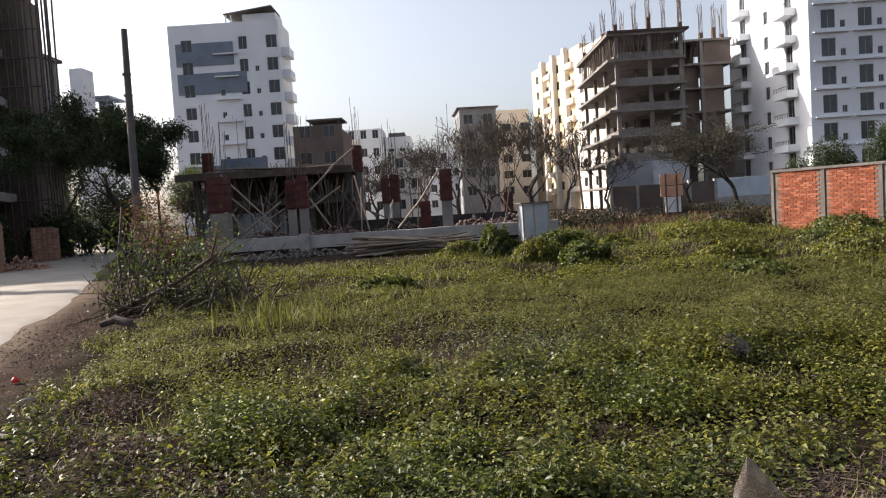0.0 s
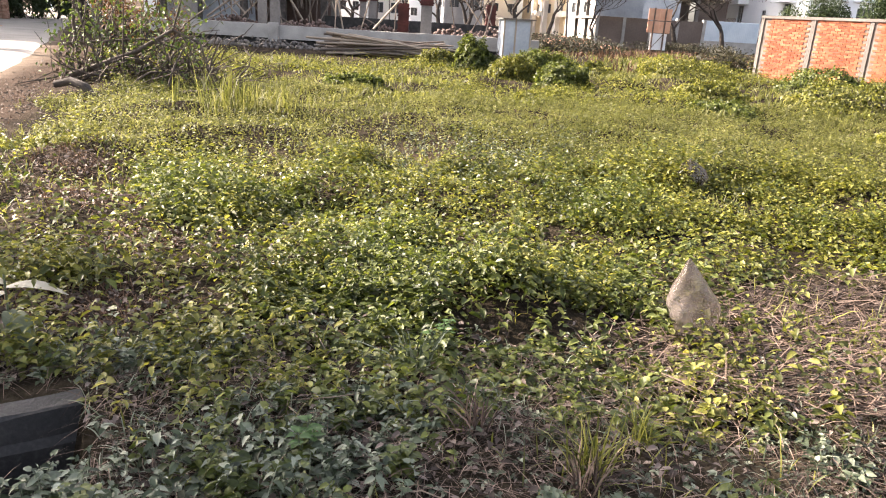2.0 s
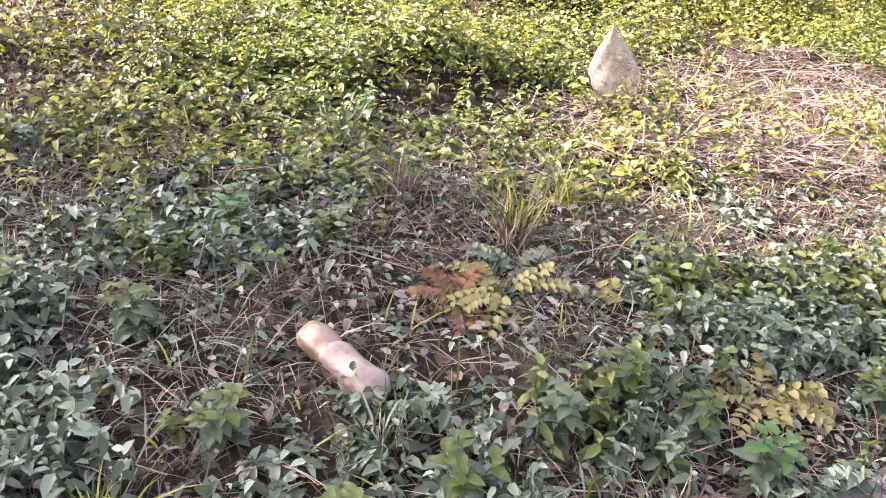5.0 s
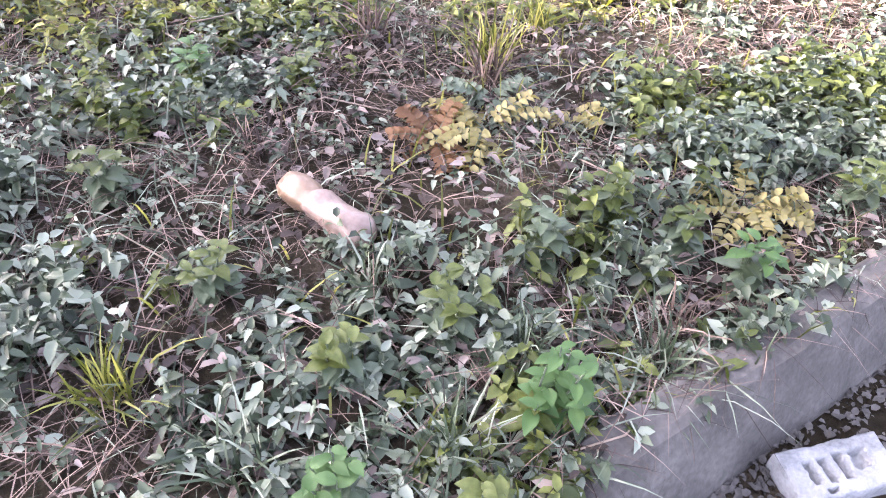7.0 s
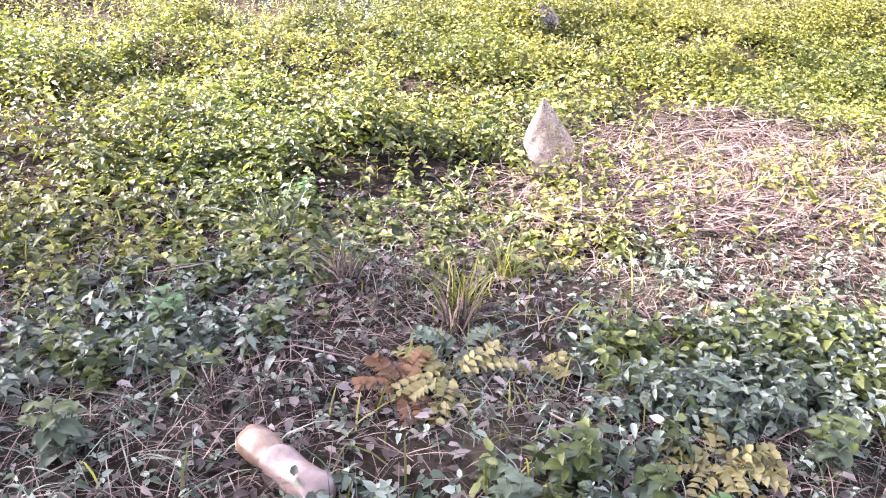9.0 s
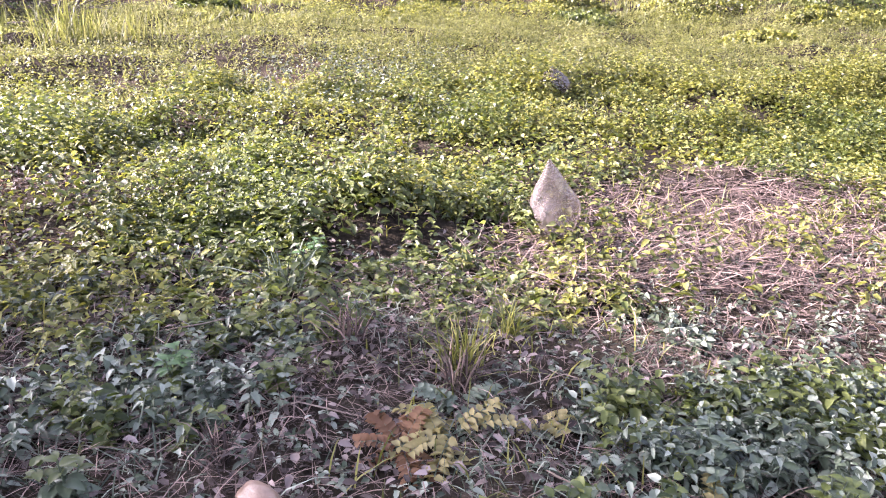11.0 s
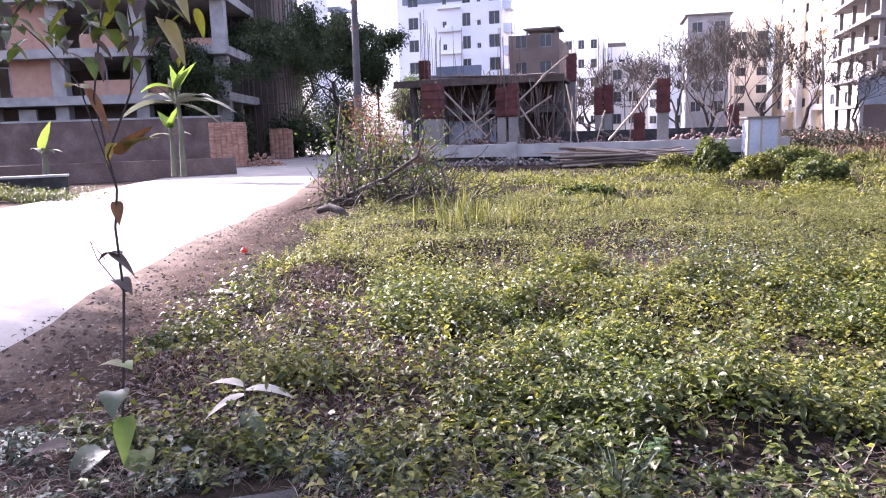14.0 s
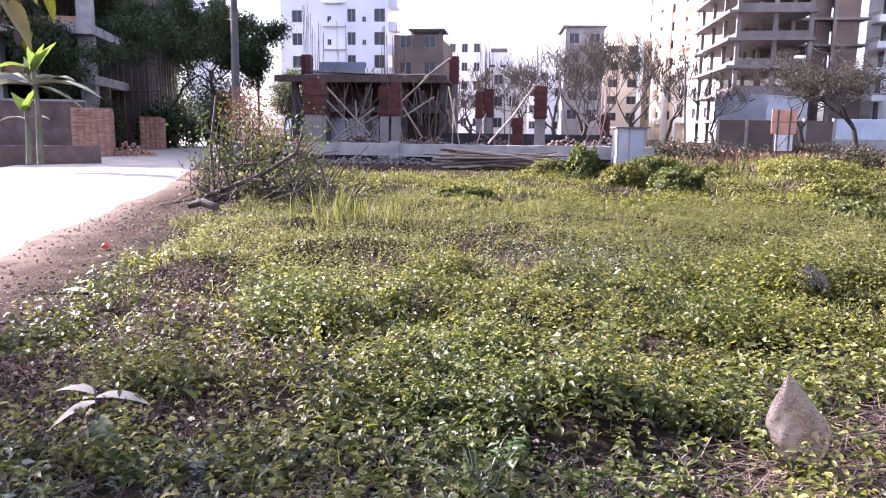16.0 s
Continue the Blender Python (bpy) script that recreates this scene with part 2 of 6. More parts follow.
def tubes(paths, sides=5):
    """Verts and quads of tapered tubes; each path is (points, radii)."""
    V, F, base = [], [], 0
    for pts, rad in paths:
        pts = [Vector(p) for p in pts]
        n = len(pts)
        for i, p in enumerate(pts):
            d = (pts[min(i + 1, n - 1)] - pts[max(i - 1, 0)])
            d = d.normalized() if d.length > 1e-6 else Vector((0, 0, 1))
            a = d.cross(Vector((0.31, 0.2, 0.93))).normalized()
            b = d.cross(a)
            r = rad[i] if hasattr(rad, "__len__") else rad
            for s in range(sides):
                w = 2 * math.pi * s / sides
                V.append(p + (a * math.cos(w) + b * math.sin(w)) * r)
        for i in range(n - 1):
            for s in range(sides):
                q = (s + 1) % sides
                F.append((base + i * sides + s, base + i * sides + q, base + (i + 1) * sides + q, base + (i + 1) * sides + s))
        base += n * sides
    return np.array([tuple(v) for v in V]), np.array(F)


def each_tube(name, paths, mat, parent, sides=4):
    for p_ in paths:
        part(name, as_mesh(name, *tubes([p_], sides), mat, True), None, parent)


def each_box(name, specs, mat, parent, label=""):
    for s_ in specs:
        part(name, boxes(s_), mat, parent, label)


def tube_mesh(name, paths, mat, sides=5):
    return as_mesh(name, *tubes(paths, sides), mat, True)


rng = np.random.default_rng(7)


def vnoise(x, y, size, seed=0):
    """Smooth value noise on the plan, 0 to 1."""
    x, y = np.asarray(x, float) / size, np.asarray(y, float) / size
    i, j = np.floor(x).astype(np.int64), np.floor(y).astype(np.int64)
    u, v = x - i, y - j
    u, v = u * u * (3 - 2 * u), v * v * (3 - 2 * v)

    def h(a, b):
        k = (a * 374761393 + b * 668265263 + seed * 982451653) & 0x7FFFFFFF
        k = ((k ^ (k >> 13)) * 1274126177) & 0x7FFFFFFF
        return ((k ^ (k >> 16)) & 0xFFFF) / 65535.0
    return (h(i, j) * (1 - u) + h(i + 1, j) * u) * (1 - v) + (h(i, j + 1) * (1 - u) + h(i + 1, j + 1) * u) * v


def unit(a):
    return a / np.maximum(np.linalg.norm(a, axis=1, keepdims=True), 1e-9)


def leaf_mesh(name, c, d, length, width, mat, fold=0.25, droop=0.25, simple=False, up=None):
    """Many leaves: bases c, directions d, each with a fold along the midrib and a drooping tip."""
    n = len(c)
    d = unit(d)
    upv = np.tile([0.0, 0.0, 1.0], (n, 1)) if up is None else up
    upv = upv + rng.normal(0, 0.42, (n, 3))
    side = unit(np.cross(d, upv))
    nor = np.cross(side, d)
    L, W = np.asarray(length)[:, None], np.asarray(width)[:, None]
    sag = np.array([[0, 0, -1.0]]) * droop * L
    tip = c + d * L + sag
    mid = c + d * L * 0.45 + sag * 0.15
    lo, hi = c + d * L * 0.22 + sag * 0.04, c + d * L * 0.62 + sag * 0.34
    up_ = nor * W * fold
    if simple:
        V = np.stack([c, mid + side * W * 0.5 + up_, tip, mid - side * W * 0.5 + up_], 1).reshape(-1, 3)
        F = np.arange(n)[:, None] * 4 + np.array([[0, 1, 2, 3]])
        return as_mesh(name, V, F, mat)
    V = np.stack([c, lo + side * W * 0.44 + up_, hi + side * W * 0.4 + up_, tip, hi - side * W * 0.4 + up_, lo - side * W * 0.44 + up_, mid], 1).reshape(-1, 3)
    k = np.array([[0, 1, 6], [1, 2, 6], [2, 3, 6], [3, 4, 6], [4, 5, 6], [5, 0, 6]])
    F = (np.arange(n)[:, None, None] * 7 + k[None]).reshape(-1, 3)
    return as_mesh(name, V, F, mat, True)


def blade_mesh(name, c, d, length, width, mat, bend=0.5):
    """Grass blades: strips that bend over."""
    n = len(c)
    d = unit(d)
    side = unit(np.cross(d, np.tile([0.0, 0.0, 1.0], (n, 1)) + rng.normal(0, 0.3, (n, 3))))
    out = d * [1, 1, 0]
    L, W = np.asarray(length)[:, None], np.asarray(width)[:, None]
    down = np.array([[0, 0, -1.0]])
    at = [c + d * L * f * (1 - 0.1 * f) + (out * 0.4 + down * 0.38) * L * bend * f ** 2.2 for f in (0.0, 0.4, 0.75, 1.0)]
    V = np.stack([p + side * W * w * k for p, w in zip(at, (0.45, 0.5, 0.3, 0.03)) for k in (-1, 1)], 1).reshape(-1, 3)
    k = np.array([[0, 1, 3, 2], [2, 3, 5, 4], [4, 5, 7, 6]])
    F = (np.arange(n)[:, None, None] * 8 + k[None]).reshape(-1, 4)
    return as_mesh(name, V, F, mat)


# ---- ground ----
ROAD_R = [(-30, 4.0), (0, -2.75), (3.5, -3.9), (6.8, -5.2), (11.3, -6.7), (17.7, -8.9), (28, -13.3), (40, -18.2), (60, -27), (120, -55)]
ROAD_L = [(-30, -2.5), (0, -9.2), (5, -10.8), (11.2, -12.9), (15.8, -14.7), (28.8, -19.4), (40, -23.6), (60, -32), (120, -60)]


def road_right(y):
    return np.interp(y, [p[0] for p in ROAD_R], [p[1] for p in ROAD_R])


def road_left(y):
    return np.interp(y, [p[0] for p in ROAD_L], [p[1] for p in ROAD_L])


UX, UY = 0.94, 0.342          # along the drain; across it: (-UY, UX)


def drain_uv(x, y):
    return UX * x + UY * y, -UY * x + UX * y


def pit_sq(x, y):
    """Along the open drain, from its end towards the road, and across it towards the near side."""
    return -0.85 * (x + 1.08) - 0.53 * (y - 2.45), 0.53 * (x + 1.08) - 0.85 * (y - 2.45)


def ground_z(x, y):
    """Height of the bare ground."""
    x, y = np.asarray(x, float), np.asarray(y, float)
    shoulder = np.clip((x - road_right(y) - 0.6) / 1.5, 0, 1)
    field = np.clip((y - 2.0) / 3, 0, 1) * shoulder
    far = np.clip((26 - y) / 8, 0, 1)
    z = field * far * (0.24 * (vnoise(x, y, 1.7, 1) - 0.45) + 0.17 * (vnoise(x, y, 0.6, 2) - 0.5))
    z = z + 0.04 * (vnoise(x, y, 0.35, 3) - 0.5) * shoulder + (0.4 * np.clip((x - 4) / 4, 0, 1) * vnoise(x, y, 3.0, 4) + 0.45 * np.clip((x - 2.5) / 3, 0, 1) * np.clip(vnoise(x, y, 1.3, 14) - 0.5, 0, 1)) * field * np.clip((y - 6) / 6, 0, 1) * far
    s, q = pit_sq(x, y)
    pit = np.clip((s + 0.02 + 0.06 * (vnoise(x, y, 0.2, 9) - 0.5)) / 0.1, 0, 1) * np.clip((2.9 - s) / 0.2, 0, 1) * (q > -0.06) * np.clip((0.52 - q + 0.1 * (vnoise(x, y, 0.3, 10) - 0.5)) / 0.14, 0, 1)
    z = z - 0.5 * pit
    u, v = drain_uv(x, y)
    low = np.clip((u - 0.55) / 0.1, 0, 1) * (v < 0.42)
    return z - 0.2 * low


def axis(parts):
    out = [np.arange(a, b, s) for a, b, s in parts]
    return np.concatenate(out + [[parts[-1][1]]])


gx = axis([(-2500, -400, 300), (-400, -60, 20), (-60, -14, 1.0), (-14, -4, 0.2), (-4, 4, 0.07), (4, 22, 0.25), (22, 60, 2.0), (60, 400, 20), (400, 2500, 300)])
gy = axis([(-900, -60, 120), (-60, -4, 4), (-4, 0, 0.4), (0, 4.5, 0.07), (4.5, 14, 0.15), (14, 32, 0.4), (32, 80, 2.0), (80, 400, 20), (400, 3000, 300)])
X, Y = np.meshgrid(gx, gy, indexing="ij")
Z = ground_z(X, Y)
idx = np.arange(X.size).reshape(X.shape)
quads = np.stack([idx[:-1, :-1], idx[1:, :-1], idx[1:, 1:], idx[:-1, 1:]], -1).reshape(-1, 4)
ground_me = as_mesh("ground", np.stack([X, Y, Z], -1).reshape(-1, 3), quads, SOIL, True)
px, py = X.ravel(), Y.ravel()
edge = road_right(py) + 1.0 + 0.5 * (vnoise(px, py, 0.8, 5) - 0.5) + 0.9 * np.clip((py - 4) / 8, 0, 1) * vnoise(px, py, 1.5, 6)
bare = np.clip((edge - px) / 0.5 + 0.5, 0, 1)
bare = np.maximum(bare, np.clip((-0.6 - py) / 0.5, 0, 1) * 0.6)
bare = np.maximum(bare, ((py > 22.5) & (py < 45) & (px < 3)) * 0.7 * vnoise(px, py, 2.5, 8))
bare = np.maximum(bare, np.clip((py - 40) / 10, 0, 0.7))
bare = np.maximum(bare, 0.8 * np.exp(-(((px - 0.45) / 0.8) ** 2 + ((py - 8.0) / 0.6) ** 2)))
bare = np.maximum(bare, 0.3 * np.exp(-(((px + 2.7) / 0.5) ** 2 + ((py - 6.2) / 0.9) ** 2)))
mask = ground_me.attributes.new("bare", "FLOAT", "POINT")
mask.data.foreach_set("value", bare.astype(np.float32))
gn = SOIL.node_tree
at_ = gn.nodes.new("ShaderNodeAttribute")
at_.attribute_name = "bare"
old = next(n for n in gn.nodes if n.bl_idname == "ShaderNodeValToRGB")
dirt_ramp = gn.nodes.new("ShaderNodeValToRGB")
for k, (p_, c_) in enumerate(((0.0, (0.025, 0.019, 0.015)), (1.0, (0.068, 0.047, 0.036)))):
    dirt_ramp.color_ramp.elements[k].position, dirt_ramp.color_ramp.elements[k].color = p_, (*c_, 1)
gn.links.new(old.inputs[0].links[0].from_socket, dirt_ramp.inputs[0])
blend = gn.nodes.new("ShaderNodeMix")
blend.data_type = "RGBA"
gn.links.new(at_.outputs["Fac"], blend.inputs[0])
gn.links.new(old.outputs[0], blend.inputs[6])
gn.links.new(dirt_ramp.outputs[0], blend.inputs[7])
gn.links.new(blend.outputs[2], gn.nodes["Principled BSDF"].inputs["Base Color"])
dust = np.clip(1.0 - (px - road_right(py)) / (0.35 + 0.5 * vnoise(px, py, 0.7, 15)), 0, 1) * (px > road_left(py) - 0.5) * np.clip(0.3 + 1.3 * vnoise(px, py, 0.25, 16), 0, 1)
mask2 = ground_me.attributes.new("dust", "FLOAT", "POINT")
mask2.data.foreach_set("value", dust.astype(np.float32))
at2 = gn.nodes.new("ShaderNodeAttribute")
at2.attribute_name = "dust"
blend2 = gn.nodes.new("ShaderNodeMix")
blend2.data_type = "RGBA"
gn.links.new(at2.outputs["Fac"], blend2.inputs[0])
gn.links.new(blend.outputs[2], blend2.inputs[6])
blend2.inputs[7].default_value = (0.15, 0.118, 0.092, 1)
gn.links.new(blend2.outputs[2], gn.nodes["Principled BSDF"].inputs["Base Color"])
ground = tagged(new("ground", ground_me), "uneven brown soil of an overgrown plot, darkened for shade under weeds, with a dirt shoulder", "ground", kind="structure")

ry = np.concatenate([np.arange(-30, 20, 0.5), np.arange(20, 121, 2.0)])
rows_ = []
for y in ry:
    a, b = float(road_left(y)), float(road_right(y))
    a += 0.12 * (float(vnoise(y, 1, 1.3, 11)) - 0.5)
    b += 0.3 * (float(vnoise(y, 7, 0.9, 12)) - 0.5)
    rows_.append([(a, y, -0.05), (a + 0.05, y, 0.06), (0.7 * a + 0.3 * b, y, 0.085), (0.3 * a + 0.7 * b, y, 0.085), (b - 0.25, y, 0.055), (b, y, -0.03)])
rv = np.array(rows_).reshape(-1, 3)
ri = np.arange(len(rv)).reshape(len(ry), 6)
rq = np.stack([ri[:-1, :-1], ri[:-1, 1:], ri[1:, 1:], ri[1:, :-1]], -1).reshape(-1, 4)
tagged(new("road", as_mesh("road", rv, rq, ROAD, True)), "pale dusty concrete road with crumbled edges", "road", kind="structure")


# ---- buildings ----
def wall_panel(W, H, holes, t=0.25):
    """A wall W x H in the x-z plane, front at y = 0 and t thick, with openings through it."""
    us = sorted({0.0, W, *[h[0] for h in holes], *[h[1] for h in holes]})
    vs = sorted({0.0, H, *[h[2] for h in holes], *[h[3] for h in holes]})
    bm = bmesh.new()
    for v0, v1 in zip(vs, vs[1:]):
        run = None
        for u0, u1 in zip(us, us[1:]):
            cu, cv = (u0 + u1) / 2, (v0 + v1) / 2
            solid = not any(h[0] < cu < h[1] and h[2] < cv < h[3] for h in holes)
            if solid:
                run = (run[0], u1) if run else (u0, u1)
            if run and (not solid or u1 == us[-1]):
                add_box(bm, run[0], run[1], 0, t, v0, v1)
                run = None
    return bm


WINDOW_MESHES = {}


def add_window(parent, x, z, w, h, m, bars=1):
    """A window whose lower left corner is at x, z of the wall frame m: pane with a frame of its own."""
    key = (round(w, 2), round(h, 2), bars)
    if key not in WINDOW_MESHES:
        pane = from_bm("pane", boxes((0.04, w - 0.04, 0.14, 0.16, 0.04, h - 0.04)), GLASS)
        f = 0.06
        fr = [(0, w, 0.1, 0.18, 0, f), (0, w, 0.1, 0.18, h - f, h), (0, f, 0.1, 0.18, f, h - f), (w - f, w, 0.1, 0.18, f, h - f)]
        fr += [(w * (i + 1) / (bars + 1) - f / 2, w * (i + 1) / (bars + 1) + f / 2, 0.11, 0.17, f, h - f) for i in range(bars)]
        WINDOW_MESHES[key] = pane, from_bm("window_frame", boxes(*fr), FRAME)
    pane, fr = WINDOW_MESHES[key]
    win = part("window", fr, None, parent)
    win.matrix_basis = m @ pose(x, 0, z)
    part("pane", pane, None, win)
    return win


def face(parent, m, W, H, holes, mat, windows=True, t=0.25, bars=1, name="wall", sills=False):
    ob = part(name, wall_panel(W, H, holes, t), mat, parent)
    ob.matrix_basis = m
    if windows:
        for u0, u1, v0, v1 in holes:
            add_window(parent, u0, v0, u1 - u0, v1 - v0, m, bars)
            if sills and u1 - u0 > 1.0:
                s = part("sunshade", boxes((u0 - 0.15, u1 + 0.15, -0.35, 0, v1 + 0.06, v1 + 0.16)), mat, parent)
                s.matrix_basis = m
    return ob


def house(name, label, at, turn, W, D, H, mat, front, side=(), roofmat=None, bars=1, sills=False, group=""):
    """A block: front wall along its x axis, its left side wall with openings too, plain back and right walls, and a roof with a parapet."""
    h = thing(name, label, "building", at, turn, group)
    face(h, pose(0, 0, 0), W, H, list(front), mat, bars=bars, sills=sills)
    face(h, pose(0, D, 0, 0, 0, -90), D - 0.25, H, list(side), mat, bars=bars, sills=sills)
    part("wall", boxes((W - 0.25, W, 0.25, D, 0, H), (0.25, W - 0.25, D - 0.25, D, 0, H)), mat, h)
    part("roof", boxes((0.25, W - 0.25, 0.25, D - 0.25, H - 0.9, H - 0.7)), roofmat or CONCRETE, h)
    fl = part("floor_slab", boxes(*[(0.25, W - 0.25, 0.25, D - 0.25, z, z + 0.15) for z in np.arange(3, H - 1.2, 3.0)]), CONCRETE, h)
    return h


def grid(cols, rows, w, h):
    return [(c, c + w, r, r + h) for c in cols for r in rows]


# white block with blue-grey bands
FH = 3.0
rows_w = [28.1 - 3.6 - FH * i for i in range(9)]
front = grid([2.0], rows_w, 1.75, 1.6) + grid([8.0], rows_w[2:], 0.7, 0.8) + grid([11.4], rows_w, 1.4, 1.7) + grid([13.9], rows_w[1:], 0.65, 0.7) + grid([16.2 - 0.3], rows_w, 1.8, 1.7)
front = [(a * 0.82, b * 0.82, c, d) for a, b, c, d in front]
wb = house("apartment_building", "tall white apartment block with blue-grey bands and small balconies", (-35.4, 98, 0), 0, 14.8, 7, 28.1, WHITE, front)
bands = [(0.9, 8.6, -0.12, 0, 22.6, 25.6), (0.9, 10.2, -0.12, 0, 18.8, 21.6), (1.2, 9.6, -0.12, 0, 3.4, 6.4), (0.9, 9.9, -0.12, 0, 6.8, 9.2)]
for b in bands:
    part("band", wall_panel(b[1] - b[0], b[5] - b[4], [(max(0, w[0] - b[0]), min(w[1] - b[0], b[1] - b[0]), max(0, w[2] - b[4]), min(w[3] - b[4], b[5] - b[4])) for w in front if w[0] > b[0] and w[1] < b[1] and w[3] > b[4] and w[2] < b[5]], 0.12), BLUEGREY, wb, "blue-grey painted band").location = (b[0], -0.124, b[4])
for i in range(8):
    part("balcony", boxes((14.8, 15.9, 1.0, 4.0, rows_w[i] - 1.0, rows_w[i] - 0.85), (15.8, 15.9, 1.0, 4.0, rows_w[i] - 0.85, rows_w[i] + 0.15), (14.8, 15.8, 1.0, 1.1, rows_w[i] - 0.85, rows_w[i] + 0.15)), WHITE, wb)
    part("ledge", boxes((6.0, 9.2, -0.55, 0, rows_w[i] - 0.6, rows_w[i] - 0.45)), WHITE, wb)
part("stair_house", boxes((9.6, 14.2, 2, 6, 27.3, 29.6)), WHITE, wb)
part("roof_cover", boxes((7.4, 14.0, 1, 6.5, 0, 0.15), m=pose(0, 0, 28.5, 0, -7, 0)), RAWCON, wb, "slanting dark roof cover")
part("post", boxes(*[(x, x + 0.15, 1.2, 1.35, 27.3, 29.4) for x in (7.5, 8.2)]), WHITE, wb)
part("tank", boxes((3.0, 8.0, 3, 7, 27.3, 28.9)), WHITE, wb)
for k in range(3):
    part("air_conditioner", boxes((7.0, 7.9, -0.5, -0.15, rows_w[k * 2 + 3] - 0.4, rows_w[k * 2 + 3] + 0.2), bevel=0.05), PANEL, wb)

# big white block on the other side of the plot
FW = 2.95
rows_r = [27.0 - 3.2 - FW * i for i in range(9)]
front = []
for c in (1.3, 5.2, 9.0, 12.9, 17.0, 21.0):
    front += grid([c], rows_r, 1.5, 1.9) + grid([c + 2.0], rows_r, 0.55, 0.75)
side = grid([3.8], rows_r, 1.6, 2.1) + grid([10.5], rows_r, 1.1, 1.5) + grid([15.8], rows_r, 1.6, 2.1)
rb = house("apartment_building", "large white apartment block with railed balconies and ledges", (39.4, 77, 0), 0, 26, 21, 27.0, WHITE, front, side)
for i, r in enumerate(rows_r):
    each_box("ledge", [(u, u + 3.7, -0.35, 0, r - 0.5, r - 0.36) for u in (0.4, 4.6, 8.6, 12.6)], WHITE, rb)
    for y0 in (2.6, 14.4):
        bal = part("balcony", boxes((-1.3, 0, y0, y0 + 3.2, r - 0.75, r - 0.6), (-1.3, -1.2, y0, y0 + 3.2, r - 0.6, r + 0.05), (-1.2, 0, y0, y0 + 0.1, r - 0.6, r + 0.05)), WHITE, rb)
        rail = [(-1.28, -1.24, y0, y0 + 3.2, r + 0.45, r + 0.5)] + [(-1.28, -1.25, y, y + 0.03, r + 0.05, r + 0.45) for y in np.arange(y0, y0 + 3.2, 0.4)]
        part("railing", boxes(*rail), STEEL, bal)

# beige block seen end on
side = grid([2.5, 8.0, 13.5, 19.0], [3.6 + 3 * i for i in range(8)], 1.5, 1.5)
bb = house("apartment_building", "tall beige and cream apartment block", (24.2, 122, 0), 11.5, 14, 25, 27.5, BEIGE, grid([2, 6, 10], [3.6 + 3 * i for i in range(8)], 1.5, 1.5), side)
for y0 in (5.3, 11.2, 17.0):
    part("pier", boxes((-0.8, 0, y0, y0 + 1.1, 0, 28.0)), WARMWHITE, bb, "cream painted pier")
for i in range(8):
    each_box("balcony", ((-1.1, 0, 12.3, 15.5, 3 + 3 * i, 3.9 + 3 * i), (-1.1, 0, 1.6, 4.9, 3 + 3 * i, 3.9 + 3 * i)), WARMWHITE, bb)
bb2 = house("apartment_building", "pale apartment block in full sun", (25.2, 108, 0), 12, 10, 12, 25.5, WARMWHITE, grid([2, 6], [3.6 + 3 * i for i in range(7)], 1.5, 1.5), grid([2.0, 6.5], [3.6 + 3 * i for i in range(7)], 1.5, 1.5))

# far blocks
fb = house("apartment_building", "grey unfinished block with dark openings", (3.8, 130, 0), 4, 6.6, 10, 19.0, FARGREY, grid([0.7, 4.2], [3.5 + 3.2 * i for i in range(5)], 1.7, 1.7), grid([2, 6], [3.5 + 3.2 * i for i in range(5)], 1.7, 1.7))
part("roof_slab", boxes((-0.5, 7.0, -0.5, 10.4, 19.0, 19.25)), RAWCON, fb)
house("apartment_building", "grey apartment block with a railed roof", (11.4, 143, 0), 2, 6.0, 12, 20.0, WARMWHITE, grid([1, 4.6], [3.5 + 3.1 * i for i in range(5)], 1.8, 1.5), grid([2, 6], [3.5 + 3.1 * i for i in range(5)], 1.7, 1.5))
br = house("apartment_building", "brown unfinished brick block with a roof shelter", (-17.4, 87, 0), 0, 5.9, 9, 11.8, BROWNWALL, grid([0.7, 3.6], [1.6 + 3.1 * i for i in range(4)], 1.4, 1.5), grid([2], [1.6 + 3.1 * i for i in range(4)], 1.4, 1.5))
part("roof_shelter", boxes((1.6, 5.9, 0.5, 5, 13.0, 13.2), (1.9, 2.1, 0.7, 0.9, 11.0, 13.0), (5.3, 5.5, 0.7, 0.9, 11.0, 13.0), (2.1, 5.3, 2.5, 2.7, 11.0, 13.0)), RAWCON, br)
fw = house("apartment_building", "white and blue distant apartment block", (-15.8, 122, 0), 0, 6.2, 10, 15.6, WHITE, grid([0.6, 2.6, 4.6], [2 + 3 * i for i in range(5)], 1.0, 1.4), grid([2], [2 + 3 * i for i in range(5)], 1.4, 1.5))
for i in range(4):
    part("balcony", boxes((0.4, 2.2, -1.0, 0, 4.2 + 3 * i, 4.9 + 3 * i)), WARMWHITE, fw)
fw_b = house("apartment_building", "white distant apartment block with roof structures", (-9.4, 126, 0), 0, 4.4, 10, 14.4, WHITE, grid([0.5, 2.4], [2 + 3 * i for i in range(4)], 1.0, 1.4))
part("roof_room", boxes((0.6, 3.4, 1, 5, 13.7, 15.2)), RAWCON, fw_b)
house("low_building", "low pale house with a flat roof", (-7.4, 105, 0), 0, 5.4, 9, 10.2, WARMWHITE, grid([0.8, 3.0], [1.8 + 3 * i for i in range(3)], 1.2, 1.4))
house("low_building", "pale low house behind the trees", (-3.0, 140, 0), 0, 9, 9, 12.8, WHITE, grid([0.8, 3.0, 5.5], [1.8 + 3 * i for i in range(4)], 1.2, 1.4))
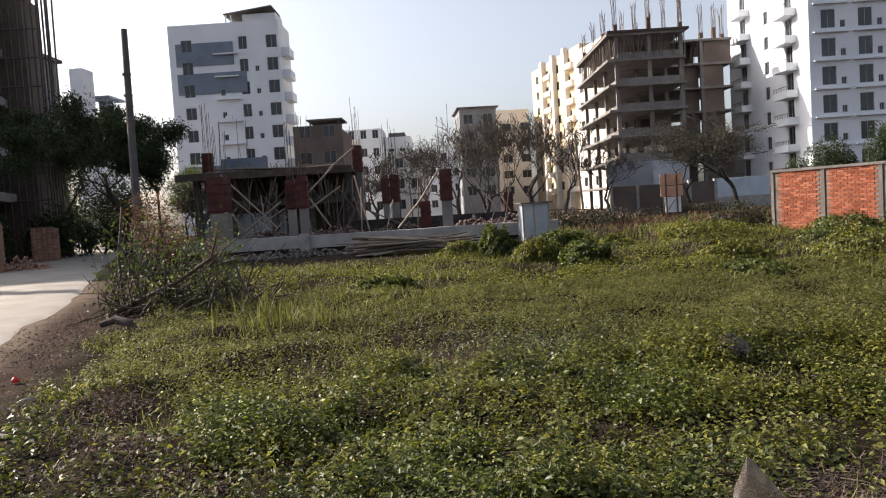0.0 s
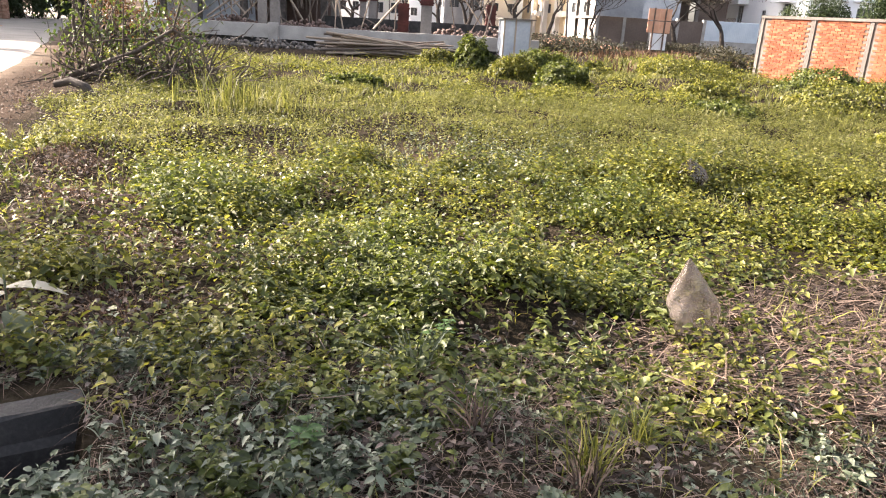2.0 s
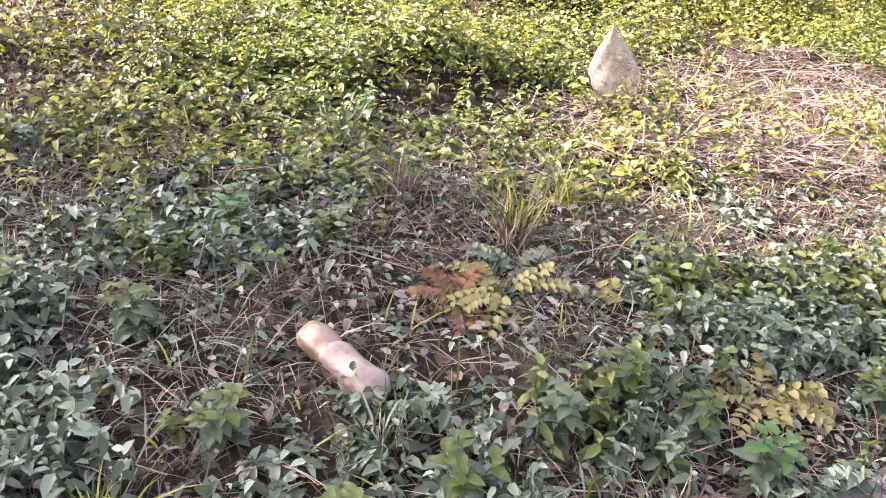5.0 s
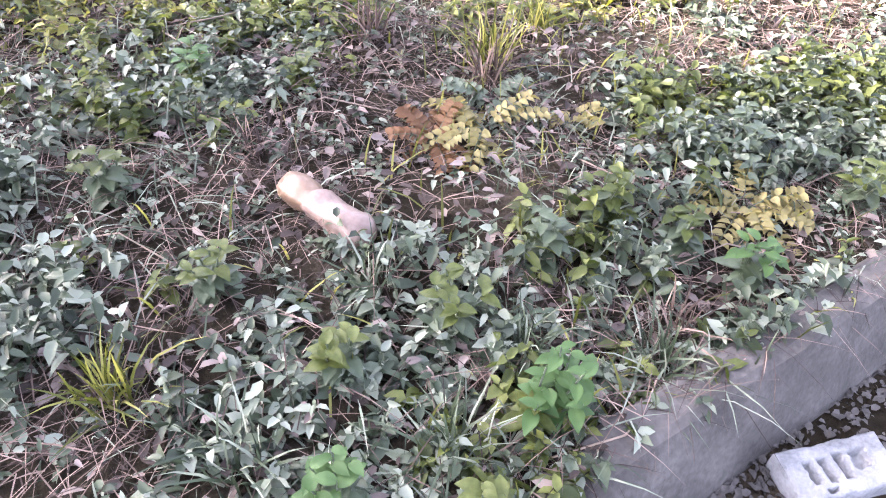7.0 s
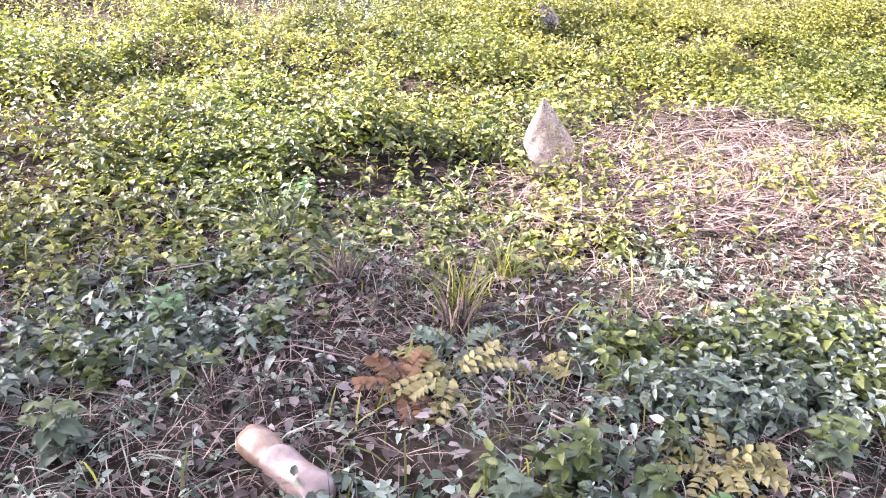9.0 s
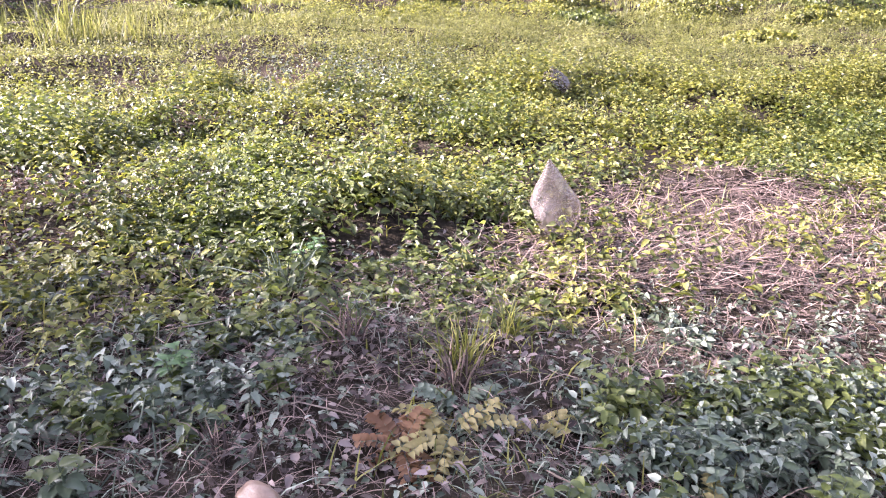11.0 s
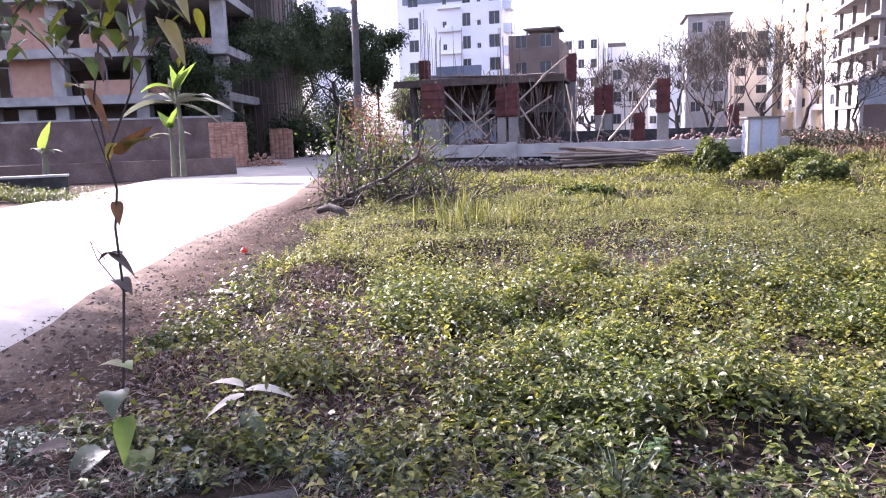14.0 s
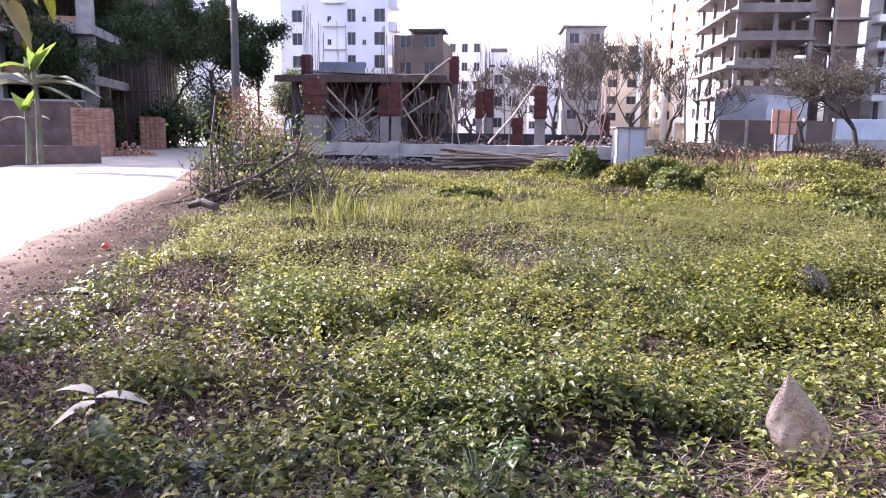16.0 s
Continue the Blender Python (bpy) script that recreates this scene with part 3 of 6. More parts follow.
lt = house("apartment_building", "grey unfinished block with open storeys", (-39.0, 66, 0), 0, 3.5, 3, 17.4, FARGREY, [(0.3, 1.5, 14.9, 16.4), (1.9, 3.1, 14.9, 16.4), (0.3, 1.5, 11.9, 13.5), (1.9, 3.1, 11.9, 13.5), (0.3, 3.0, 8.9, 10.5)], [(0.5, 2.2, 14.9, 16.4)])
for z_ in (10.9, 13.9):
    part("balcony", boxes((-0.2, 3.8, -0.9, 0, z_ - 0.15, z_), (-0.2, 3.8, -0.9, -0.8, z_, z_ + 0.7)), FARGREY, lt)
part("roof_slab", boxes((-0.4, 4.0, -0.6, 3, 17.4, 17.7), (2.9, 3.1, 0, 0.2, 17.7, 18.8)), RAWCON, lt)
house("apartment_building", "narrow white block behind the trees", (-41.0, 82, 0), 0, 1.5, 2.5, 19.8, WHITE, grid([0.3], [9 + 3 * i for i in range(3)], 0.8, 1.4))
lt3 = house("apartment_building", "white block with a blue roof shelter", (-48.0, 100, 0), 0, 3.0, 8, 16.5, WHITE, grid([0.7], [8 + 3 * i for i in range(3)], 1.2, 1.4))
part("roof_shelter", boxes((0.0, 3.2, 0, 5, 19.6, 19.9), (0.3, 0.5, 0.3, 0.5, 15.6, 19.6), (2.5, 2.7, 0.3, 0.5, 15.6, 19.6), (0.5, 2.5, 2.5, 2.7, 15.6, 19.6)), BLUEGREY, lt3)


# ---- concrete frame tower ----
def bars_up(parent, x, y, z, h, n=6, r=0.35):
    paths = []
    for i in range(n):
        a = 2 * math.pi * i / n
        px, py = x + r * math.cos(a), y + r * math.sin(a)
        paths.append((((px, py, z), (px + rng.normal(0, 0.06), py, z + h * 0.6), (px + rng.normal(0, 0.15), py, z + h * rng.uniform(0.8, 1))), 0.028))
    each_tube("rebar", paths, STEEL, parent, 3)


tw = thing("unfinished_tower", "unfinished grey concrete frame tower with propped top deck", "building", (21.2, 86, 0))
TH, FLOORS = 2.95, 7
TW, TD = 8.0, 19.0
colx, coly = [0.0, 3.9, 7.6], [0.0, 6.0, 12.0, 18.4]
for i in range(FLOORS):
    z = TH * i
    for x in colx:
        for y in coly:
            part("column", boxes((x, x + 0.42, y, y + 0.42, z, z + TH - 0.3)), TOWERCON, tw)
    part("slab", boxes((-1.0, TW + 0.2, -0.5, TD, z + TH - 0.3, z + TH)), TOWERCON, tw)
    part("parapet", boxes((0.42, 7.6, 0.05, 0.2, z, z + (0.75 if i else 2.0)), (0.05, 0.2, 0.42, 6.0, z, z + 0.6)), TOWERCON, tw)
    each_box("infill", ((4.3, 7.6, 9.0, 9.2, z, z + TH - 0.3), (5.6, 7.6, 4.2, 4.4, z, z + TH - 0.3)) if i in (0, 3, 6) else ((6.2, 7.6, 9.0, 9.2, z, z + 1.4),), BROWNWALL, tw)
    part("slab", boxes((8.4, 16.0, 5.5, 16.0, z + TH - 0.3, z + TH - 0.02)), TOWERCON, tw)
    part("column", boxes((12.0, 12.4, 5.6, 6.0, z, z + TH - 0.3)), TOWERCON, tw)
    if i not in (3, 4, 5):
        each_box("infill", ((8.4, 12.0, 8.0, 8.2, z, z + TH - 0.3), (12.4, 16, 6.0, 6.2, z, z + TH - 0.3)), BROWNWALL, tw)
    else:
        each_box("infill", ((9.8, 12.0, 6.5, 6.7, z, z + TH - 0.3), (12.4, 15, 6.0, 6.2, z, z + TH - 0.3)), BROWNWALL, tw)
z = TH * FLOORS
part("deck", boxes((-0.9, 8.6, -0.7, TD, z - 0.02, z + 0.25)), DECKWOOD, tw, "timber formwork deck")
for xs, y in (((-0.4, 8.2), -0.3), ((8.6, 15.8), 5.7)):
    props = [(((x, y + rng.uniform(0, 1.5), z - TH + 0.02), (x + rng.normal(0, 0.15), y + rng.uniform(0, 1), z - 0.02)), 0.06) for x in np.arange(xs[0], xs[1], 0.33)]
    each_tube("prop", props, OLDBAMBOO, tw)
props = [(((-0.5, y, z - TH + 0.02), (-0.5 + rng.normal(0, 0.1), y + rng.normal(0, .15), z - 0.02)), 0.06) for y in np.arange(0, 18, 0.6)]
each_tube("prop", props, OLDBAMBOO, tw)
for x, y in [(x, y) for x in colx for y in coly] + [(10, 7), (12.2, 6), (14.2, 7), (15.4, 7.5)]:
    part("column_stub", boxes((x, x + 0.45, y, y + 0.45, z + 0.2, z + rng.uniform(0.7, 1.9))), STEEL, tw)
    bars_up(tw, x + 0.22, y + 0.22, z + 0.2, rng.uniform(4.2, 6.0), 8, 0.24)
part("tin_skirt", boxes((-0.2, 7.9, -0.75, -0.65, 2.4, 5.6)), TIN, tw, "grey sheet hoarding")
sc = [(((9.0 + 0.9 * (i % 3), 5.2, 0.1), (9.0 + 0.9 * (i % 3) + rng.normal(0, .1), 5.2, 14)), 0.05) for i in range(3)] + [(((8.8, 5.2, k), (11.2, 5.2, k + .1)), 0.04) for k in np.arange(1.5, 14, 1.6)]
part("hoist_frame", tube_mesh("hoist_frame", sc, OLDBAMBOO, 4), None, tw)

# ---- walls and boards beyond the plot ----
f1 = thing("boundary_wall", "brown rendered boundary wall with piers", "wall", (14.8, 64, 0), kind="structure")
part("wall_body", boxes((0, 9.3, 0, 0.2, -0.1, 2.5)), BROWNWALL, f1)
for i in range(5):
    part("pier", boxes((i * 2.3, i * 2.3 + 0.25, -0.08, 0.28, -0.1, 2.7)), CONCRETE, f1)
part("sheet_wall", boxes((-0.3, 3.8, -0.3, -0.2, 2.5, 4.6)), TIN, f1, "grey sheet panels")
f2 = thing("tin_fence", "pale blue corrugated tin fence on a grey base", "fence", (25.6, 68, 0), kind="structure")
part("base", boxes((-0.5, 7, 0, 0.25, -0.1, 1.0)), CONCRETE, f2)
ribs = bmesh.new()
for i in range(30):
    add_box(ribs, i * 0.17, i * 0.17 + 0.1, 0.03, 0.1, 1.0, 2.75)
add_box(ribs, 0, 5.1, 0.08, 0.13, 1.0, 2.75)
part("sheet", ribs, BLUETIN, f2)
sg = thing("sign_board", "back of a faded orange sign board on steel posts", "sign", (15.65, 52.1, 0.15))
sg.scale = (0.866,) * 3
each_box("board", [(0.03 + i * 0.47, 0.485 + i * 0.47, 0, 0.05, z0, z1) for i in range(4) for z0, z1 in ((1.45, 2.33), (2.4, 3.3))], ORANGE, sg)
for x in (0.5, 1.4):
    part("post", boxes((x - 0.05, x + 0.05, -0.1, 0.0, -0.4, 3.35)), STEEL, sg)
part("panel", boxes((0.4, 1.72, 0.06, 0.1, 0.13, 1.4)), PANEL, sg, "white blank panel")
part("brace", tube_mesh("brace", [(((0.4, -0.06, 0.1), (1.4, -0.06, 1.4)), 0.03)], STEEL, 4), None, sg)

bx = thing("tin_cabin", "grey tin-sheet cabin with a wooden edge", "cabin", (3.2, 28.6, 0), 8)
part("body", boxes((0, 1.06, 0, 0.9, -0.1, 1.55)), TIN, bx)
part("batten", boxes((-0.03, 0.04, -0.03, 0.0, 0, 1.56)), BAMBOO, bx)
for x_ in (0.42, 1.02):
    part("batten", boxes((x_, x_ + 0.06, -0.03, 0.0, 0, 1.56)), BAMBOO, bx)
part("roof", boxes((-0.1, 1.2, -0.12, 1.0, 1.55, 1.6)), RAWCON, bx)

# ---- concrete frame on the plot ----
pl = thing("plinth_wall", "grey concrete ground beam on a rough footing", "wall", (0, 0, 0), kind="structure")
PM = pose(-10.4, 30.0, 0)
part("beam", boxes((-0.2, 4.6, 0, 0.4, 0.3, 0.82), (4.6, 10.2, -0.03, 0.4, 0.28, 0.8), (10.2, 15.2, 0, 0.4, 0.3, 0.82), m=PM), CONCRETE, pl)
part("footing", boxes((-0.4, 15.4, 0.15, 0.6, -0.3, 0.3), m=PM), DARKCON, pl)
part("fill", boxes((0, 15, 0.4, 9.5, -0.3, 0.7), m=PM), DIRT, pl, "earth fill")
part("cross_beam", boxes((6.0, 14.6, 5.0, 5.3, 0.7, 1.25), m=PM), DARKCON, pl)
part("joint_pier", boxes((4.45, 4.85, -0.12, 0, -0.2, 0.9), (10.1, 10.4, -0.1, 0, -0.2, 0.75), m=PM), CONCRETE, pl)


def formed_column(x, y, z0, zf, zt, w, group, bars=True):
    c = thing("column", "grey concrete column with red steel formwork and bare rebar", "column", (x, y, z0), group=group)
    part("shaft", boxes((-w / 2 + 0.04, w / 2 - 0.04, -w / 2 + 0.04, w / 2 - 0.04, -0.1, zf - z0 + 0.1)), TOWERCON, c)
    f = boxes((-w / 2, w / 2, -w / 2, w / 2, zf - z0, zt - z0))
    for k in range(4):
        zz = zf - z0 + (zt - zf) * (k + 0.2) / 4
        add_box(f, -w / 2 - 0.04, w / 2 + 0.04, -w / 2 - 0.04, w / 2 + 0.04, zz, zz + 0.06)
    part("formwork", f, RUST, c, "red-brown steel formwork")
    if bars:
        paths = [(((a * w / 3, b * w / 3, zt - z0 - .1), (a * w / 3 + rng.normal(0, 0.05), b * w / 3, zt - z0 + rng.uniform(1.5, 2.9))), 0.013) for a in (-1, 0, 1) for b in (-1, 1)]
        each_tube("rebar", paths, STEEL, c, 3)
    return c


G = "columns of the plot"
formed_column(-9.5, 31.2, 0.7, 1.98, 3.5, 0.8, G)
formed_column(-6.45, 31.3, 0.7, 1.95, 3.2, 0.4, G)
formed_column(-5.8, 30.6, 0.7, 1.94, 3.3, 0.42, G)
formed_column(0.24, 30.6, 0.7, 1.89, 3.2, 0.52, G)
formed_column(-2.75, 36.2, 0.7, 1.98, 3.26, 0.38, G)
formed_column(-2.3, 36.4, 0.7, 2.04, 3.4, 0.46, G)
formed_column(-0.72, 32.3, 0.7, 0.78, 1.95, 0.45, G)
formed_column(3.4, 37, 0.7, 1.2, 2.2, 0.45, G)
formed_column(-4.6, 41, 0.7, 3.9, 5.4, 0.5, G)
formed_column(-12.4, 39, 0.7, 4.1, 5.3, 0.5, G)

dk = thing("propped_deck", "timber formwork deck on concrete posts and many bamboo props", "scaffold", (-13.1, 36.2, 0), 2)
part("deck", boxes((0, 8.6, 0, 7, 3.82, 3.95)), DECKWOOD, dk)
for i in range(2):
    part("edge_beam", boxes((-0.1, 8.7, -0.08 + i * 7, 0.04 + i * 7, 3.7, 4.05)), DECKWOOD, dk)
part("beam", boxes((1.6, 5.6, 1.2, 1.5, 2.25, 2.6), (5.7, 8.4, 1.2, 1.5, 2.25, 2.6), (0.2, 1.4, 1.2, 1.5, 1.9, 2.1)), KERBCON, dk)
for x in (0.4, 2.1, 4.3, 6.2, 8.2):
    part("post", boxes((x, x + 0.32, 1.2, 1.52, 0.3, 3.8)), KERBCON, dk)
props = []
for x in np.arange(0.3, 8.5, 0.27):
    lean = rng.normal(0, 0.12)
    props.append((((x + lean, 0.6 + rng.uniform(0, 5), 2.0 if x > 1.6 else 0.5), (x, 0.6 + rng.uniform(0, 5), 3.84)), 0.035))
each_tube("prop", props, BAMBOO, dk)
edge_ = [(((x, 0.2, 3.95), (x + rng.normal(0, 0.2), 0.2, 3.95 + rng.uniform(0.3, 0.55))), 0.025) for x in np.arange(2.0, 6.2, 0.16)]
each_tube("edge_peg", edge_, BAMBOO, dk, 3)
br_ = [((2.3, -0.6, 3.9), (5.0, -1.0, 1.1)), ((5.2, -0.8, 2.4), (3.2, -0.9, 0.9)), ((6.0, -0.8, 3.4), (7.6, -1.0, 1.0)), ((7.8, -.3, 4.0), (6.3, -.4, 2.6)), ((1.9, -.5, 3.2), (3.2, -.6, 1.2)), ((8.1, -.3, 3.0), (6.6, -.6, 2.0)), ((8.9, -.2, 4.9), (7.6, -.3, 3.9))]
for a, b in br_:
    part("brace", tube_mesh("brace", [((a, b), 0.05)], BAMBOO, 5), None, dk)
part("sheet_screen", boxes((0.3, 4.9, 1.9, 1.95, 0.4, 1.95)), TIN, dk, "grey tin screen")
each_tube("rebar", [(((x, 3.0, 3.9), (x + rng.normal(0, 0.12), 3, 3.9 + rng.uniform(1.5, 3.4))), 0.014) for x in (1.2, 1.4, 1.6, 2.4, 2.6, 2.8, 2.95, 5.6, 5.75, 5.9, 6.05, 6.1, 8.2, 8.35)], STEEL, dk, 3)
# added dark panel standing in for the shaded interior under the deck
part("rear_wall", boxes((0.4, 8.4, 6.6, 6.75, 0.4, 3.8)), OLDWALL, dk)
part("slab", boxes((1.6, 8.4, 1.5, 6.6, 2.3, 2.5)), RAWCON, dk)
r_ = np.random.default_rng(3)
more = []
for i in range(46):
    x_, y_ = r_.uniform(0.2, 8.4), r_.uniform(-0.4, 2.5)
    more.append((((x_, y_, r_.uniform(0.5, 2.3)), (x_ + r_.normal(0, 0.5), y_ + r_.normal(0, 0.2), r_.uniform(3.2, 3.9))), 0.03))
each_tube("prop", more, OLDBAMBOO, dk)
each_tube("plank", [(((r_.uniform(0, 3), -0.2 + r_.uniform(0, 3), 4.0 + r_.uniform(0, 0.25)), (r_.uniform(5, 8.6), r_.uniform(0, 3), 4.0 + r_.uniform(0, 0.3))), 0.04) for i in range(9)], OLDBAMBOO, dk)
part("upper_wall", boxes((1.0, 3.6, 4.6, 4.7, 3.95, 5.1)), BLUEGREY, dk)
lean = thing("bamboo_brace", "long bamboo brace leaning on a column", "brace")
part("pole", tube_mesh("pole", [(((-1.9, 31.0, 0.85), (-0.9, 31.3, 2.0), (0.0, 31.2, 3.3)), 0.045)], BAMBOO, 5), None, lean)

# left-hand building shell
cb = thing("unfinished_building", "unfinished grey concrete building with brick infill and dark openings", "building", (-44.0, 30.7, 0), 18.5)
CW = 21.5
for k, z in enumerate((3.55, 6.15, 9.2, 12.2, 15.2)):
    part("slab", boxes((0, CW, -0.9, 10, z, z + 0.5)), CONCRETE, cb)
    if k == 4:
        continue
    top = (6.15, 9.2, 12.2, 15.2)[k]
    for x in (7.3, 11.4, 16.0, 20.6):
        part("column", boxes((x, x + 0.75, -0.3, 0.4, z + 0.5, top)), CONCRETE, cb)
    each_box("infill", ((0.2, 7.3, 0.1, 0.3, z + 0.5, top - 1.2), (8.9, 11.4, 0.1, 0.3, z + 0.5, top), (13.0, 16.0, 0.1, 0.3, z + 0.5, z + 1.4), (16.75, 20.6, 0.1, 0.3, z + 0.5, z + 1.0)), OLDBRICK, cb, "brick infill")
    part("back_wall", boxes((0, CW, 7.0, 7.2, z + 0.5, top)), RAWCON, cb)
    for x in (8.1, 13.6):
        win = part("window", boxes((x, x + 0.06, 0.1, 0.2, z + 0.7, top - .4), (x + 0.7, x + .76, 0.1, 0.2, z + 0.7, top - .4), (x, x + .76, 0.1, 0.2, top - .4, top - .34)), FRAME, cb)
part("ground_wall", boxes((0, CW, 2.0, 2.2, 0, 3.55)), BROWNWALL, cb)
for x in (7.3, 11.4, 16.0, 20.6):
    part("column", boxes((x, x + 0.75, -0.3, 0.4, 0, 3.55)), CONCRETE, cb)
part("sill_wall", boxes((0, 7.3, -0.1, 0.1, 0, 2.9), (9.2, 10.2, -0.1, 0.1, 2.6, 3.4), (7.3, 11.4, -0.1, 0.1, 0, 2.7)), CONCRETE, cb)

bw2 = thing("boundary_wall", "weathered brick boundary wall along the road", "wall", (-40, 26.6, 0), 18.5, kind="structure")
part("wall_body", boxes((0, 19.5, 0, 0.25, -0.2, 2.5)), OLDWALL, bw2)
part("coping", boxes((-0.05, 19.55, -0.05, 0.3, 2.5, 2.6)), CONCRETE, bw2)
lw = thing("low_wall", "low dark concrete retaining wall by the road", "wall", (-24.5, 17.4, 0), 34, kind="structure")
part("wall_body", boxes((0, 11.5, 0, 0.25, -0.3, 0.7)), OLDWALL, lw)
lw2 = thing("low_wall", "low dark concrete drain wall with a pale coping", "wall", (-19.5, 13.0, 0), 40, kind="structure")
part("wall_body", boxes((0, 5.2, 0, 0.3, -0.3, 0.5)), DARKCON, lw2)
part("coping", boxes((-0.02, 5.22, -0.06, 0.32, 0.5, 0.56)), CONCRETE, lw2)

# scaffold tower wrapped in bamboo
scf = thing("scaffold_tower", "dark unfinished block wrapped in tall bamboo scaffolding", "building", (-28.7, 43.5, 0), 10)
part("core", boxes((0, 4.2, 0, 3, 0, 16)), BROWNWALL, scf)
pol = [(((x, -0.5 + rng.normal(0, .1), 0), (x + rng.normal(0, 0.15), -0.5, 17 + rng.uniform(-1, 2))), 0.06) for x in np.arange(-0.5, 4.8, 0.42)]
pol += [(((4.9, y, 0), (4.9 + rng.normal(0, .1), y, 17)), 0.06) for y in np.arange(-0.4, 3, 0.5)]
each_tube("scaffold_pole", pol, OLDBAMBOO, scf)
each_tube("ledger", [(((-0.8, -0.6, z), (5.1, -0.6, z + 0.1)), 0.05) for z in np.arange(1.8, 17, 1.7)], OLDBAMBOO, scf)


# ---- brickwork ----
BRICK_ME = from_bm("brick", boxes((0, 0.24, 0, 0.1, 0, 0.066), bevel=0.004), BRICK)
bw = thing("boundary_wall", "red brick boundary wall with concrete pillars and coping", "wall", (12.1, 26.6, 0), -61.0, kind="structure")
BL, BH = 9.5, 2.12
part("mortar_core", boxes((0.1, BL, 0.02, 0.2, -0.3, BH)), MORTAR, bw)
part("coping", boxes((0.0, BL, -0.05, 0.26, BH, BH + 0.09)), RAWCON, bw)
for x in (0.0, 1.95, 3.9, 5.85, 7.8):
    part("pillar", boxes((x, x + (0.13 if x else 0.12), -0.02, 0.23, -0.3, BH)), RAWCON, bw)
spots = []
for r in range(26):
    for k in range(36):
        x = 0.26 + k * 0.25 + (0.125 if r % 2 else 0)
        if any(p - 0.235 < x < p + 0.125 for p in (1.95, 3.9, 5.85, 7.8)) or x > BL - 0.25:
            continue
        spots.append((x, rng.uniform(-0.004, 0.006), 0.02 + r * 0.081))
near_end = [s for s in spots if s[0] < 3.4][:300]
for s in near_end:
    part("brick", BRICK_ME, None, bw).location = s
rest = bmesh.new()
for s in [s for s in spots if s not in near_end]:
    add_box(rest, s[0], s[0] + 0.24, s[1], s[1] + 0.1, s[2], s[2] + 0.066)
tagged(part("brick_courses", rest, BRICK, bw), kind="stuff")


def brick_heap(name, label, at, turn, nx, ny, nz, group=""):
    h = thing(name, label, "bricks", at, turn, group)
    V, F = [], []
    cube = np.array([[0, 0, 0], [1, 0, 0], [1, 1, 0], [0, 1, 0], [0, 0, 1], [1, 0, 1], [1, 1, 1], [0, 1, 1]], float)
    cf = np.array([[0, 3, 2, 1], [4, 5, 6, 7], [0, 1, 5, 4], [1, 2, 6, 5], [2, 3, 7, 6], [3, 0, 4, 7]])
    n = 0
    for k in range(nz):
        for i in range(nx):
            for j in range(ny):
                if 0 < i < nx - 1 and 0 < j < ny - 1 and k < nz - 2:
                    continue
                if k > nz - 3 and rng.random() < 0.35 * (1 + (k > nz - 2)):
                    continue
                s = np.array([0.245, 0.118, 0.07]) if k % 3 else np.array([0.245, 0.118, 0.07])
                p = np.array([i * 0.255, j * 0.125, k * 0.076]) + rng.normal(0, 0.008, 3) * [1, 1, 0.2]
                V.append(cube * s + p)
                F.append(cf + n)
                n += 8
    ob = part("stacked_bricks", as_mesh("stacked_bricks", np.concatenate(V), np.concatenate(F), OLDBRICK), None, h)
    tagged(ob, kind="stuff")
    return h


brick_heap("brick_stack", "tall stack of dusty red bricks by the road", (-19.6, 29.0, 0.1), 22, 6, 9, 27, "brick stacks")
brick_heap("brick_stack", "smaller stack of dusty bricks by the road", (-22.3, 39.0, 0.1), 20, 5, 7, 24, "brick stacks")


def rubble(name, label, pts, size, mat):
    cube = np.array([[-1, -1, -1], [1, -1, -1], [1, 1, -1], [-1, 1, -1], [-1, -1, 1], [1, -1, 1], [1, 1, 1], [-1, 1, 1]], float)
    cf = np.array([[0, 3, 2, 1], [4, 5, 6, 7], [0, 1, 5, 4], [1, 2, 6, 5], [2, 3, 7, 6], [3, 0, 4, 7]])
    V, F = [], []
    for n, p in enumerate(pts):
        e = Euler(rng.uniform(0, 6, 3)).to_matrix()
        s = rng.uniform(0.4, 1, 3) * size
        c = (cube * rng.uniform(0.7, 1.1, (8, 3))) * s
        V.append(c @ np.array(e).T + p)
        F.append(cf + n * 8)
    return tagged(new(name, as_mesh(name, np.concatenate(V), np.concatenate(F), mat)), label, "rubble", kind="stuff")


def heap_points(cx, cy, rx, ry, h, n):
    a, r = rng.uniform(0, 2 * math.pi, n), np.sqrt(rng.random(n))
    return np.stack([cx + rx * r * np.cos(a), cy + ry * r * np.sin(a), np.maximum(0.02, h * (1 - r) * rng.random(n))], 1)


rubble("brick_rubble", "broken bricks heaped beside the stack", heap_points(-18.2, 30.8, 1.6, 0.9, 0.8, 260), 0.07, OLDBRICK)
rubble("brick_rubble", "scattered bricks by the roadside", heap_points(-20.8, 27.6, 2.4, 1.0, 0.35, 200), 0.07, OLDBRICK)
rubble("concrete_rubble", "grey rubble in front of the ground beam", np.concatenate([heap_points(-6, 29.2, 4.5, 0.8, 0.35, 500), heap_points(3, 31, 3, 1.5, 0.5, 300)]), 0.07, RAWCON)
rubble("brick_rubble", "red brick rubble on the plot", np.concatenate([heap_points(10.5, 52, 4, 2, 1.0, 400), heap_points(-9, 33, 3, 1, 1.0, 200)]), 0.12, OLDBRICK)

